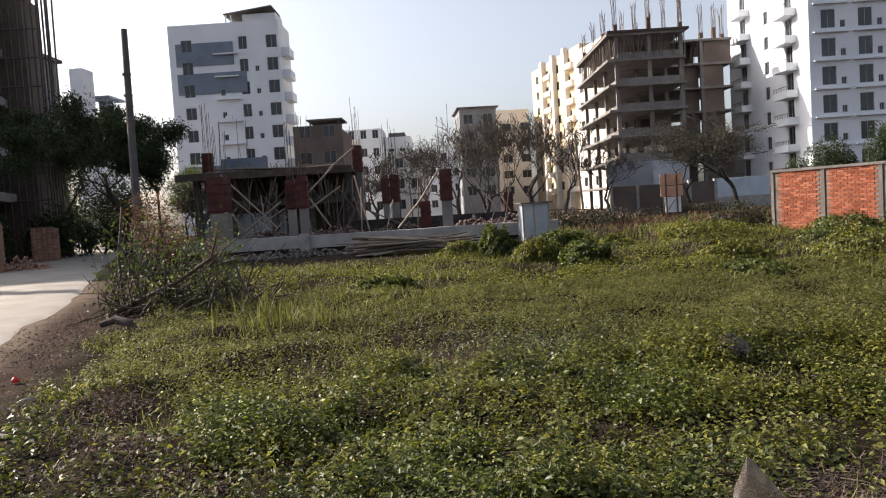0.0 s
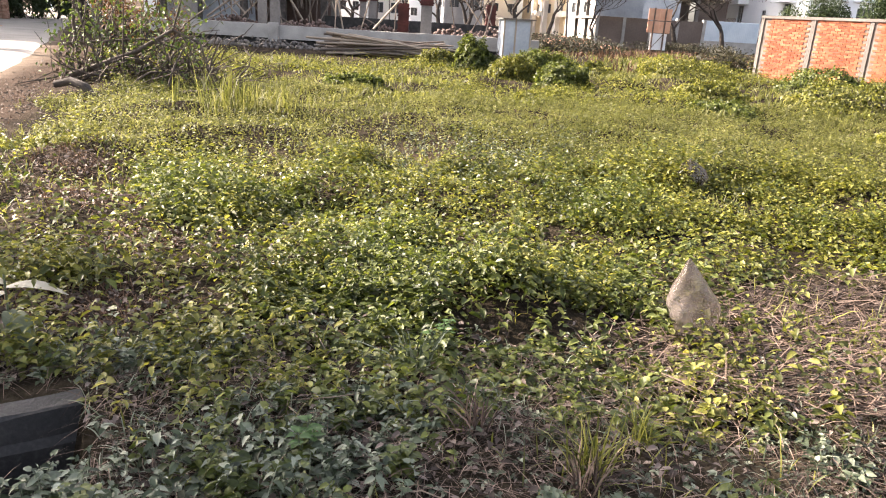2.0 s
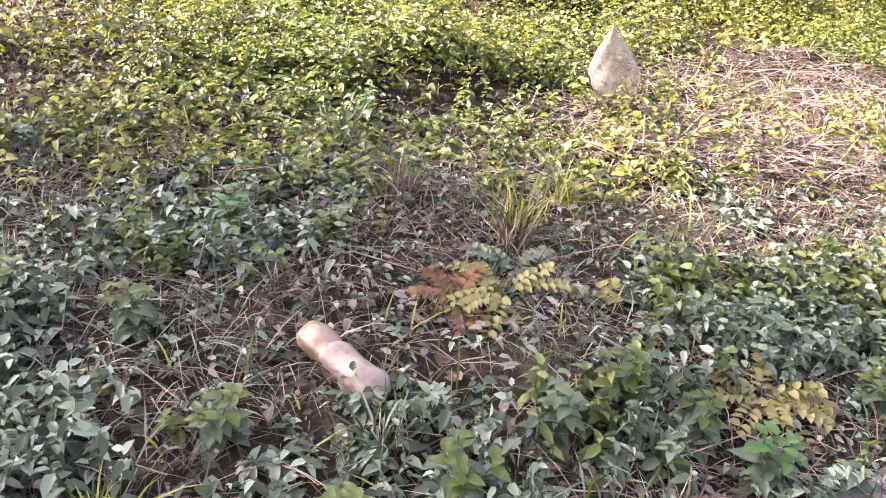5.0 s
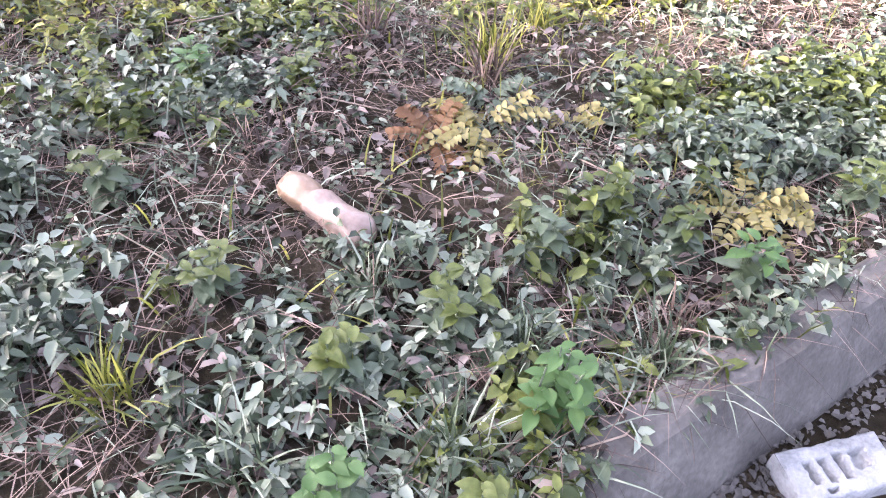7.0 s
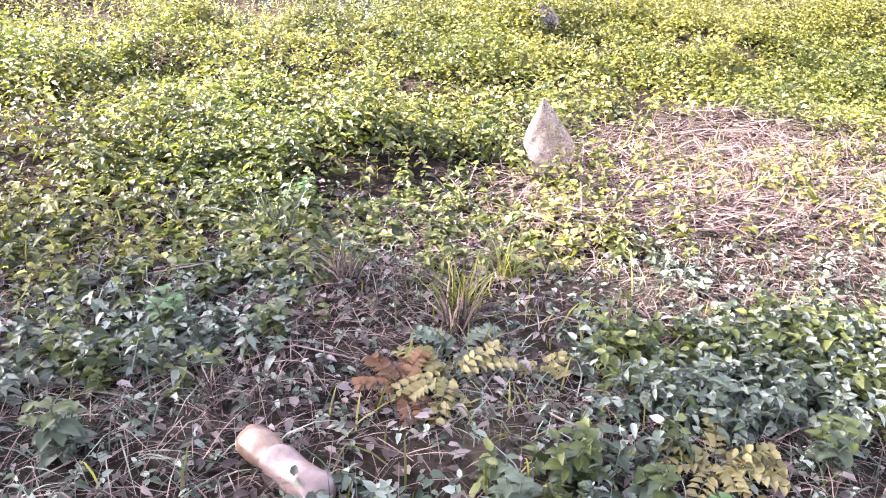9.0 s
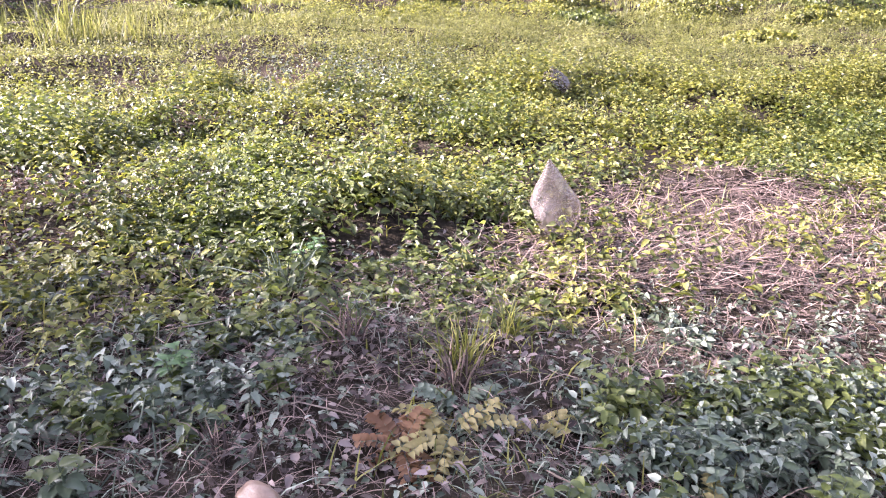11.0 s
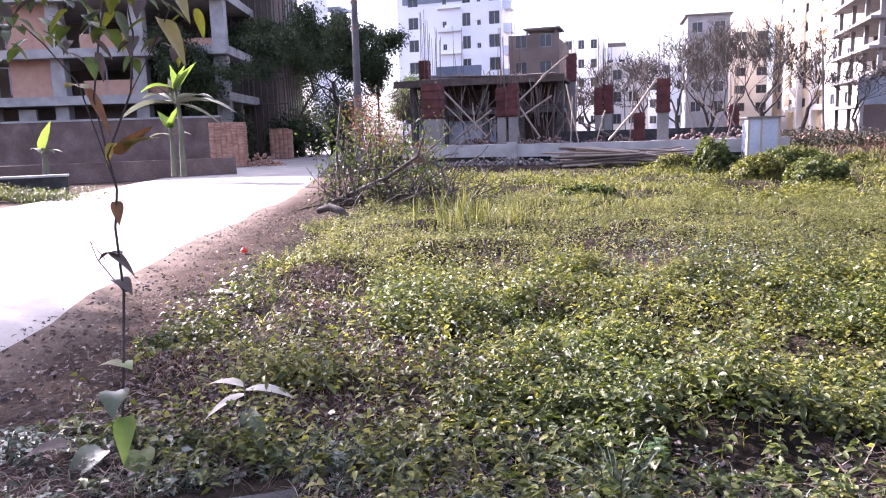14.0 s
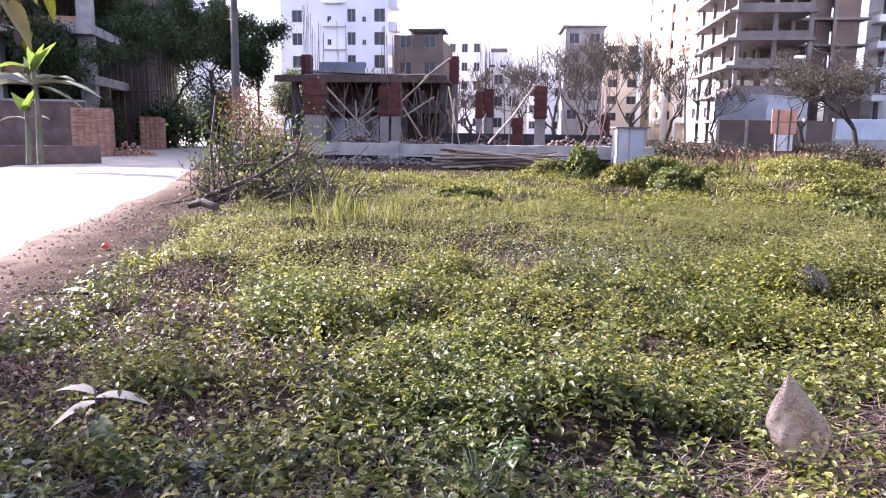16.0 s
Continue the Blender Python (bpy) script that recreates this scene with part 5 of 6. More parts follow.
# bright weeds of the middle field
mid = patchy(0.55, 0.34, 0.68, 32)
x, y = scatter(66000, -5, 7.5, 2.3, 7.2, lambda x, y: (0.2 + 0.8 * mid(x, y)) * (1 - np.clip((-0.6 - x) / 1.2, 0, 1) * np.clip((0.62 - vnoise(x, y, 0.5, 57)) * 5, 0, 0.85)) * np.clip((vnoise(x, y, 1.4, 38) - 0.1) * 3, 0.35, 1) * open_ground(x, y) * (1 - 0.85 * straw_patch(x, y)) * np.clip((y - 2.2) / 0.6, 0, 1) * verge(x, y))
kind_a = vnoise(x, y, 0.8, 39) + rng.normal(0, 0.22, len(x)) > 0.36
for k, plain in ((y < 4.2, False), (y >= 4.2, True)):
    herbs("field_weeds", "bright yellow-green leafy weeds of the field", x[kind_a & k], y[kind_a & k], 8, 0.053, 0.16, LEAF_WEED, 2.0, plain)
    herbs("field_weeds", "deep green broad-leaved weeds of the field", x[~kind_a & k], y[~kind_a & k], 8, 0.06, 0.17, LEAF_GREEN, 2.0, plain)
far = patchy(1.6, 0.2, 0.6, 33)
x, y = scatter(52000, -9, 14, 6.5, 14.5, lambda x, y: (0.3 + 0.7 * far(x, y)) * open_ground(x, y) * verge(x, y) * np.clip((y - 6.2) / 1, 0, 1))
herbs("field_weeds", "low green weeds further into the field", x, y, 6, 0.046, 0.12, LEAF_GRASS, 1.7, True)
x, y = scatter(7000, -2.0, 4.5, 5.0, 9.5, lambda x, y: np.exp(-(((x - 0.9) / 1.3) ** 2 + ((y - 7.2) / 1.3) ** 2)) * np.clip((vnoise(x, y, 0.4, 47) - 0.25) * 2.5, 0, 1))
herbs("pale_herbs", "pale grey-green small-leaved weeds in the field", x, y, 7, 0.042, 0.14, LEAF_DUSTY, 1.6)


def grass(name, label, x, y, length, width, mat, lean=0.5, bend=0.6, per=1, clump=0.0):
    x, y = np.repeat(x, per), np.repeat(y, per)
    n = len(x)
    x, y = x + rng.normal(0, clump, n), y + rng.normal(0, clump, n)
    a = rng.uniform(0, 6.3, n)
    s = np.abs(rng.normal(0, lean, n))
    d = np.stack([np.cos(a) * s, np.sin(a) * s, np.ones(n)], 1)
    c = np.stack([x, y, ground_z(x, y) - 0.01], 1)
    length = length * (0.5 + 0.9 * vnoise(x, y, 0.9, 44))
    ob = new(name, blade_mesh(name, c, d, length * rng.uniform(0.5, 1.3, n), np.full(n, width), mat, bend))
    return tagged(ob, label, "grass", kind="stuff")


x, y = scatter(85000, -22, 26, 12, 30, lambda x, y: open_ground(x, y) * verge(x, y) * np.clip((np.where(x < 2.5, 24.5, 29) - y) / 3, 0.0, 1) * (0.35 + 0.65 * far(x, y)))
grass("far_grass", "yellow-green grass of the far field", x, y, 0.22, 0.025, LEAF_GRASS, 0.8)
x, y = scatter(42000, -9, 12, 5.5, 14, lambda x, y: open_ground(x, y) * verge(x, y))
grass("mid_grass", "short green grass of the field", x, y, 0.15, 0.011, LEAF_GRASS, 0.8)
x, y = scatter(7000, -4, 6, 0.3, 6.0, lambda x, y: open_ground(x, y) * verge(x, y) * patchy(0.6, 0.35, 0.8, 35)(x, y))
grass("verge_grass", "thin arching grass among the weeds", x, y, 0.17, 0.006, LEAF_WEED, 0.6, 0.8)
x, y = scatter(700, -3.4, -1.2, 9.0, 12.0, lambda x, y: np.exp(-(((x + 2.2) / 0.55) ** 2 + ((y - 10.3) / 0.5) ** 2)))
grass("tall_grass", "tall tuft of yellowing grass", x, y, 0.62, 0.014, LEAF_GRASS, 0.35, 0.5, 5, 0.08)
x, y = scatter(900, 20, 60, 25, 60, lambda x, y: 0.9 + 0 * x)
grass("plot_grass", "rough grass beyond the wall", x, y, 0.4, 0.05, LEAF_GRASS, 0.6, 0.5, 4, 0.3)

x, y = scatter(30000, -9, 18, 13, 27, lambda x, y: verge(x, y) * np.clip((np.where(x < 2.5, 23.5, 27) - y) / 3, 0, 1) * np.clip((vnoise(x, y, 1.3, 51) - 0.5) * 4, 0, 1))
herbs("field_creepers", "patches of darker creepers in the far field", x, y, 6, 0.075, 0.3, LEAF_WEED, 1.0, True)

x, y = scatter(10000, -2.2, 3.0, 0.42, 3.0, lambda x, y: open_ground(x, y) * patchy(0.35, 0.35, 0.75, 61)(x, y))
grass("dusty_grass", "thin dusty arching grass of the verge", x, y, 0.17, 0.0045, LEAF_DUSTY, 1.0, 1.1)

x, y = scatter(15000, 3.0, 32, 26, 54, lambda x, y: np.clip((vnoise(x, y, 2.2, 71) - 0.2) * 2, 0.15, 1) * ~((x > 14.3) & (y > 51)))
brown = vnoise(x, y, 2.6, 72) + 0.012 * (y - 30) > 0.62
grass("plot_grass", "rough green grass at the end of the field", x[~brown], y[~brown], 0.42, 0.045, LEAF_GRASS, 0.6, 0.7, 2, 0.15)
grass("plot_grass", "brown dead grass before the fences", x[brown], y[brown], 0.5, 0.045, DRYGRASS, 0.6, 0.7, 2, 0.15)
for a, b, r, q in DRY_SPOTS[:6]:
    x, y = scatter(1500, a - 2 * r, a + 2 * r, b - 2 * q, b + 2 * q, lambda x, y: np.exp(-(((x - a) / r) ** 2 + ((y - b) / q) ** 2)))
    grass("dry_grass", "matted brown dead grass between the weeds", x, y, 0.13, 0.006, DRYGRASS, 1.5, 0.9, 2, 0.03)
    w = rng.uniform(0, 6.3, len(x))
    s = rng.uniform(0.02, 0.06, len(x))
    tagged(new("dead_leaves", leaf_mesh("dead_leaves", np.stack([x, y, ground_z(x, y) + 0.02], 1), np.stack([np.cos(w), np.sin(w), rng.normal(0.1, 0.3, len(x))], 1), s, s * 0.55, LEAF_DEAD)), "curled brown leaves on the dead grass", "leaves", kind="stuff")
x, y = scatter(9000, -9, -1.2, 0.8, 16, lambda x, y: (x > road_right(y) + 0.35) * (1 - verge(x, y)) * np.clip((vnoise(x, y, 0.5, 73) - 0.35) * 2.2, 0, 1))
grass("shoulder_grass", "sparse dry grass on the dirt shoulder", x, y, 0.07, 0.006, DRYGRASS, 1.4, 0.8, 2, 0.03)

# straw
n = 9000
x, y = scatter(n * 3, 0.2, 5.0, 1.8, 4.6, lambda x, y: straw_patch(x, y))
a = rng.normal(0.3, 0.8, len(x))
d = np.stack([np.cos(a), np.sin(a), rng.normal(0.05, 0.16, len(x))], 1)
c = np.stack([x, y, ground_z(x, y) + rng.uniform(0.0, 0.07, len(x))], 1)
tagged(new("dry_straw", blade_mesh("dry_straw", c, d, rng.uniform(0.08, 0.3, len(x)), np.full(len(x), 0.005), STRAW, 0.2)), "flattened pale dry straw", "straw", kind="stuff")
x, y = scatter(38000, -2.6, 4.0, 0.3, 3.0, lambda x, y: open_ground(x, y) * (0.35 + 0.65 * patchy(0.5, 0.3, 0.7, 36)(x, y)))
a = rng.uniform(0, 6.3, len(x))
d = np.stack([np.cos(a), np.sin(a), rng.normal(0.08, 0.25, len(x))], 1)
c = np.stack([x, y, ground_z(x, y) + rng.uniform(0.0, 0.05, len(x))], 1)
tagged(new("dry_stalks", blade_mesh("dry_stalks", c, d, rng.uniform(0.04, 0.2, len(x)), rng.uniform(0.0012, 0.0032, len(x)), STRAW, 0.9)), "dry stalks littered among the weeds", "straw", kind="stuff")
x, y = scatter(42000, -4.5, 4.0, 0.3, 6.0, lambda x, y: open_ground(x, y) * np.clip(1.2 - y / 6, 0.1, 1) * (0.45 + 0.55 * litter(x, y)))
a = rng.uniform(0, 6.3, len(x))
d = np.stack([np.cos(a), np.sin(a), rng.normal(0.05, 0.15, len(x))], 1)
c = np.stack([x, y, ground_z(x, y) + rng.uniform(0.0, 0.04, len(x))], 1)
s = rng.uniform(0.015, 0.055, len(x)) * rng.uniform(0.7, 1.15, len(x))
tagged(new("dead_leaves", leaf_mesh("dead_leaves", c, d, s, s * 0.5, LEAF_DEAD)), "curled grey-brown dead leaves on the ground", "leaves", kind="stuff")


# ---- kerb and drain ----
kb = thing("kerb", "dusty concrete drain kerb with chipped edges", "kerb", (0.6, 0.70, 0), 20.6, kind="structure")
bm = bmesh.new()
seg = np.linspace(-0.25, 3.4, 40)
prof = [(-0.16, -0.45), (-0.14, -0.2), (-0.1, -0.1), (-0.062, 0.0), (-0.048, 0.024), (-0.03, 0.034), (0.035, 0.036), (0.05, 0.02), (0.055, -0.45)]
rows_k = []
for s in seg:
    dip = -0.25 * max(0, (-0.05 - s) / 0.2) ** 1
    rows_k.append([bm.verts.new((s, v + 0.006 * float(noise.noise((s * 9, i, 0))), min(w, w + dip) + 0.006 * float(noise.noise((s * 7, i, 5))))) for i, (v, w) in enumerate(prof)])
for a, b in zip(rows_k, rows_k[1:]):
    for i in range(len(prof) - 1):
        bm.faces.new((a[i], a[i + 1], b[i + 1], b[i]))
part("kerb_stone", bm, KERBCON, kb, smooth=False)

dw = thing("drain_wall", "concrete wall of an open drain, darkened for its shade", "drain", (-1.06, 2.46, 0), 180 + 32, kind="structure")
bm = bmesh.new()
prof = [(-0.1, -0.6), (-0.1, -0.005), (-0.085, 0.005), (0.005, 0.0), (0.02, -0.012), (0.03, -0.1), (0.06, -0.125), (0.065, -0.6)]
rows_k = []
for s in np.linspace(0.0, 3.2, 36):
    rows_k.append([bm.verts.new((s, v + 0.008 * float(noise.noise((s * 3, i, 1))), w + 0.01 * float(noise.noise((s * 4, i, 8))))) for i, (v, w) in enumerate(prof)])
for a, b in zip(rows_k, rows_k[1:]):
    for i in range(len(prof) - 1):
        bm.faces.new((a[i], a[i + 1], b[i + 1], b[i]))
bm.faces.new(rows_k[0])
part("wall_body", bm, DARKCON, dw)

# hollow concrete brick by the kerb
hb = thing("hollow_brick", "pale grey worn hollow concrete brick with slots", "brick", (0.985, 0.685, -0.205), 1)
PALECON = material("pale_concrete", [(0.1, 0.1, 0.1), (0.2, 0.2, 0.2), (0.3, 0.3, 0.298)], 0.9, 14, 6, 0.7, 120, bdist=0.004)
NU, NV, BU, BV, BT = 72, 38, 0.25, 0.118, 0.075
slots = [(0.045, 0.068, 0.03, 0.085), (0.082, 0.105, 0.028, 0.085), (0.12, 0.143, 0.03, 0.088), (0.158, 0.2, 0.045, 0.09), (0.06, 0.095, 0.008, 0.02)]
uu, vv = np.meshgrid(np.linspace(0, BU, NU), np.linspace(0, BV, NV), indexing="ij")
depth = np.zeros_like(uu)
for k, (u0, u1, v0, v1) in enumerate(slots):
    inside = np.minimum.reduce([uu - u0, u1 - uu, vv - v0, v1 - vv]) + 0.006 * (vnoise(uu, vv, 0.012, 90 + k) - 0.5)
    depth = np.maximum(depth, np.clip(inside / 0.004, 0, 1) * (0.045 if k != 3 else 0.03))
rim = np.minimum.reduce([uu, BU - uu, vv, BV - vv])
top = BT - depth + 0.006 * (vnoise(uu, vv, 0.03, 95) - 0.5) + 0.003 * (vnoise(uu, vv, 0.008, 96) - 0.5) - 0.007 * np.exp(-rim / 0.004)
pts = np.stack([uu + 0.004 * (vnoise(uu, vv, 0.03, 97) - 0.5), vv - BV + 0.004 * (vnoise(uu, vv, 0.03, 98) - 0.5), top], -1).reshape(-1, 3)
ids = np.arange(NU * NV).reshape(NU, NV)
ring = np.concatenate([ids[:, 0], ids[-1, 1:], ids[-2::-1, -1], ids[0, -2:0:-1]])
low_ = pts[ring] * [1, 1, 0]
m_ = len(ring)
sides_ = np.stack([ring, NU * NV + np.arange(m_), NU * NV + (np.arange(m_) + 1) % m_, np.roll(ring, -1)], 1)
quads = np.concatenate([np.stack([ids[:-1, :-1], ids[1:, :-1], ids[1:, 1:], ids[:-1, 1:]], -1).reshape(-1, 4), sides_])
part("block", as_mesh("block", np.concatenate([pts, low_]), quads, PALECON), None, hb)

# plastic bottle
PLASTIC = material("dusty_plastic", [(0.1, 0.065, 0.05), (0.18, 0.125, 0.1), (0.27, 0.205, 0.175)], 0.4, 9, 5, 0.3, 60, leaf=0.15, spec=0.5)
a, b = Vector((0.035, 1.54, 0.06)), Vector((0.208, 1.305, 0.05))
bt = thing("plastic_bottle", "crushed dusty pale plastic bottle lying in the weeds", "bottle", a)
bm = bmesh.new()
ax = (b - a).normalized()
s1 = ax.cross(Vector((0, 0, 1))).normalized()
s2 = s1.cross(ax)
rows_k = []
for f, rad in ((-0.01, 0.022), (0.0, 0.034), (0.06, 0.041), (0.16, 0.046), (0.26, 0.047), (0.33, 0.038), (0.36, 0.044), (0.42, 0.045), (0.5, 0.041), (0.62, 0.044), (0.74, 0.047), (0.86, 0.048), (0.93, 0.044), (0.98, 0.034), (1.0, 0.018)):
    ring = []
    for k in range(20):
        w = 2 * math.pi * k / 20
        d_ = 1 + 0.22 * float(noise.noise((f * 5, math.cos(w) * 1.3, math.sin(w) * 1.3))) + 0.12 * float(noise.noise((f * 14, math.cos(w) * 2.2, math.sin(w) * 2.2)))
        ring.append(bm.verts.new(ax * (b - a).length * f + (s1 * math.cos(w) + s2 * math.sin(w) * 0.9) * rad * d_))
    rows_k.append(ring)
for p_, q_ in zip(rows_k, rows_k[1:]):
    for k in range(20):
        bm.faces.new((p_[k], p_[(k + 1) % 20], q_[(k + 1) % 20], q_[k]))
bm.faces.new(rows_k[0])
bm.faces.new(rows_k[-1])
bmesh.ops.recalc_face_normals(bm, faces=bm.faces[:])
me_ = from_bm("bottle_body", bm, PLASTIC, True)
NECK = material("tan_plastic", [(0.1, 0.06, 0.035), (0.17, 0.11, 0.07), (0.25, 0.175, 0.125)], 0.4, 9, 5, 0.3, 60, leaf=0.15, spec=0.5)
me_.materials.append(NECK)
for pl_ in me_.polygons:
    if (pl_.center - Vector((0, 0, 0))).dot(ax) < 0.1:
        pl_.material_index = 1
part("bottle_body", me_, None, bt)

# plastic bags
FILM = material("plastic_film", [(0.08, 0.066, 0.06), (0.15, 0.126, 0.116), (0.25, 0.22, 0.205)], 0.3, 5, 3, 0.35, 12, leaf=0.35, spec=0.5, bdist=0.01)
fn = FILM.node_tree
clear = fn.nodes.new("ShaderNodeBsdfTransparent")
clear.inputs[0].default_value = (0.85, 0.82, 0.8, 1)
both = fn.nodes.new("ShaderNodeMixShader")
both.inputs[0].default_value = 0.45
out_ = fn.nodes["Material Output"]
fn.links.new(out_.inputs[0].links[0].from_socket, both.inputs[1])
fn.links.new(clear.outputs[0], both.inputs[2])
fn.links.new(both.outputs[0], out_.inputs[0])


def bag(name, label, at, w, d, h, lean, seed, turn=0):
    t = thing(name, label, "bag", at, turn)
    bm = bmesh.new()
    rings = []
    for f in np.linspace(0, 1, 16):
        prof_ = 0.55 + 0.45 * math.sin(math.pi * f / 0.6) if f < 0.3 else 1 - ((f - 0.3) / 0.7) ** 1.35 * 0.97
        ring = []
        for k in range(28):
            a_ = 2 * math.pi * k / 28
            c_ = 1 + 0.3 * float(noise.noise((math.cos(a_) * 1.7, math.sin(a_) * 1.7, f * 2.5 + seed))) + 0.12 * float(noise.noise((math.cos(a_) * 6, math.sin(a_) * 6, f * 3 + seed)))
            ring.append(bm.verts.new((w / 2 * prof_ * c_ * math.cos(a_) - lean * h * f, d / 2 * prof_ * c_ * math.sin(a_), h * f + 0.01 * c_)))
        rings.append(ring)
    for p_, q_ in zip(rings, rings[1:]):
        for k in range(28):
            bm.faces.new((p_[k], p_[(k + 1) % 28], q_[(k + 1) % 28], q_[k]))
    bm.faces.new(rings[0])
    part("film", bm, FILM, t, smooth=True)
    return t


bag("plastic_bag", "upright translucent dusty plastic bag in the straw", (1.49, 3.27, 0.0), 0.27, 0.18, 0.39, 0.22, 3, 8)
bag("plastic_bag", "small crumpled pale bag in the grass", (2.63, 6.5, 0.08), 0.34, 0.3, 0.24, 0.2, 7)
bag("plastic_bag", "white crumpled bag on the far verge", (-15.0, 14.3, 0.02), 0.5, 0.4, 0.32, 0.1, 9)
REDF = material("red_film", [(0.35, 0.05, 0.035), (0.42, 0.09, 0.065), (0.5, 0.16, 0.12)], 0.4, 8, 4, 0.3, 40, leaf=0.4)
rt = bag("plastic_wrapper", "small crumpled red plastic wrapper on the dirt", (-4.6, 7.75, 0.0), 0.1, 0.08, 0.07, 0.1, 5)
rt.children[0].data.materials[0] = REDF
for i, (x, y) in enumerate([(-3.5, 5.63), (-3.9, 6.8)]):
    bag("litter", "flat scrap of pale litter on the dirt shoulder", (x, y, 0.0), 0.28, 0.08, 0.05, 0.1, 20 + i, rng.uniform(-20, 40)).children[0].data.materials[0] = LEAF_PALE


# ---- large leaves ----
def broad_leaf(parent, at, direction, length, width, mat, droop=0.35, curl=0.25, heart=False, label=""):
    """One large leaf with a midrib fold, a wavy rim and a drooping tip."""
    d = Vector(direction).normalized()
    side = d.cross(Vector((0, 0, 1)))
    side = side.normalized() if side.length > 0.05 else Vector((1, 0, 0))
    nor = side.cross(d)
    bm = bmesh.new()
    rows_l = []
    for i in range(8):
        f = i / 7
        w = width / 2 * (math.sin(math.pi * (0.08 + 0.92 * f) ** (0.6 if heart else 0.85)) + 0.03)
        mid = Vector(at) + d * length * f + Vector((0, 0, -droop * length * f * f))
        row = []
        for k in (-1, -0.5, 0, 0.5, 1):
            wav = 0.06 * width * float(noise.noise((f * 4 + length * 31, k * 2, at[0] * 7)))
            row.append(bm.verts.new(mid + side * w * k + nor * (curl * w * abs(k) + wav)))
        rows_l.append(row)
    for p_, q_ in zip(rows_l, rows_l[1:]):
        for k in range(4):
            bm.faces.new((p_[k], p_[k + 1], q_[k + 1], q_[k]))
    return part("leaf", bm, mat, parent, label, smooth=True)


sp = thing("sapling", "tall thin sapling with a few yellow and withered leaves", "sapling", (0, 0, 0))
stem = [(-2.01, 2.6, -0.05), (-1.94, 2.6, 0.44), (-1.9, 2.6, 0.76), (-1.91, 2.6, 1.03), (-1.89, 2.61, 1.19), (-1.91, 2.6, 1.33), (-1.8, 2.64, 1.58), (-1.77, 2.65, 1.81), (-1.78, 2.64, 1.94), (-1.78, 2.65, 2.19)]
part("stem", tube_mesh("stem", [(stem, np.linspace(0.007, 0.003, 10))], BARK, 5), None, sp)
for pts, w in (((stem[5], (-1.94, 2.59, 1.56), (-1.9, 2.61, 1.81), (-1.83, 2.63, 2.07)), 0.004), ((stem[4], (-2.0, 2.58, 1.62), (-2.12, 2.55, 1.78), (-2.2, 2.53, 1.86)), 0.003), ((stem[6], (-1.7, 2.67, 1.75), (-1.6, 2.71, 1.95)), 0.003), ((stem[2], (-2.0, 2.58, 0.9), (-2.02, 2.57, 0.98), (-1.96, 2.58, 0.9)), 0.0025)):
    part("twig", tube_mesh("twig", [(pts, w)], BARK, 4), None, sp)
for at, dr, l, w, mt, dp in [
        ((-1.86, 2.62, 1.33), (0.8, 0.1, 0.7), 0.2, 0.13, LEAF_RUST, 0.1), ((-1.83, 2.62, 1.36), (0.9, 0.1, 0.4), 0.17, 0.12, LEAF_YELLOW, 0.2),
        ((-1.98, 2.58, 1.6), (-0.6, 0, 0.4), 0.11, 0.1, LEAF_YELLOW, 0.5), ((-1.88, 2.61, 1.38), (-0.3, 0, -0.4), 0.08, 0.06, LEAF_YELLOW, 0.4),
        ((-1.9, 2.6, 0.92), (-0.9, 0.1, 0.3), 0.14, 0.06, LEAF_DEAD, 0.6), ((-1.94, 2.59, 0.93), (0.7, 0, -0.4), 0.13, 0.06, LEAF_DEAD, 0.3), ((-1.93, 2.6, 0.81), (0.7, -.2, 0), 0.1, 0.08, LEAF_DEAD, 0.6),
        ((-1.95, 2.59, 0.44), (0.7, -0.3, 0.2), 0.11, 0.08, LEAF_BANANA, 0.3), ((-1.95, 2.59, 0.44), (-0.7, -0.3, 0.2), 0.1, 0.08, LEAF_WEED, 0.3),
        ((-1.98, 2.58, 0.32), (0.4, -0.6, 0), 0.14, 0.12, LEAF_DUSTY, 0.5), ((-1.95, 2.59, 0.2), (0.3, -0.5, -0.4), 0.16, 0.09, LEAF_BANANA, 0.5),
        ((-2.05, 2.55, 0.06), (-0.2, -0.7, -0.1), 0.2, 0.17, LEAF_DUSTY, 0.5), ((-1.9, 2.6, 0.05), (0.4, -0.6, -0.1), 0.18, 0.13, LEAF_BANANA, 0.5), ((-2.2, 2.5, 0.08), (-0.5, -0.4, 0.1), 0.18, 0.13, LEAF_DEAD, 0.3),
        ((-1.66, 2.68, 1.86), (0.4, 0, -0.5), 0.16, 0.12, LEAF_YELLOW, 0.4), ((-1.62, 2.7, 1.97), (0.2, 0, -0.2), 0.12, 0.1, LEAF_YELLOW, 0.4), ((-1.91, 2.6, 1.74), (0.1, 0, -0.6), 0.1, 0.05, LEAF_DEAD, 0.2),
        ((-1.9, 2.61, 1.14), (0.2, -0.2, -0.6), 0.09, 0.05, LEAF_RUST, 0.2), ((-1.97, 2.59, 1.6), (0.5, 0, -0.9), 0.2, 0.06, LEAF_RUST, 0.1)]:
    broad_leaf(sp, at, dr, l, w, mt, dp, heart=True)
r_ = np.random.default_rng(12)
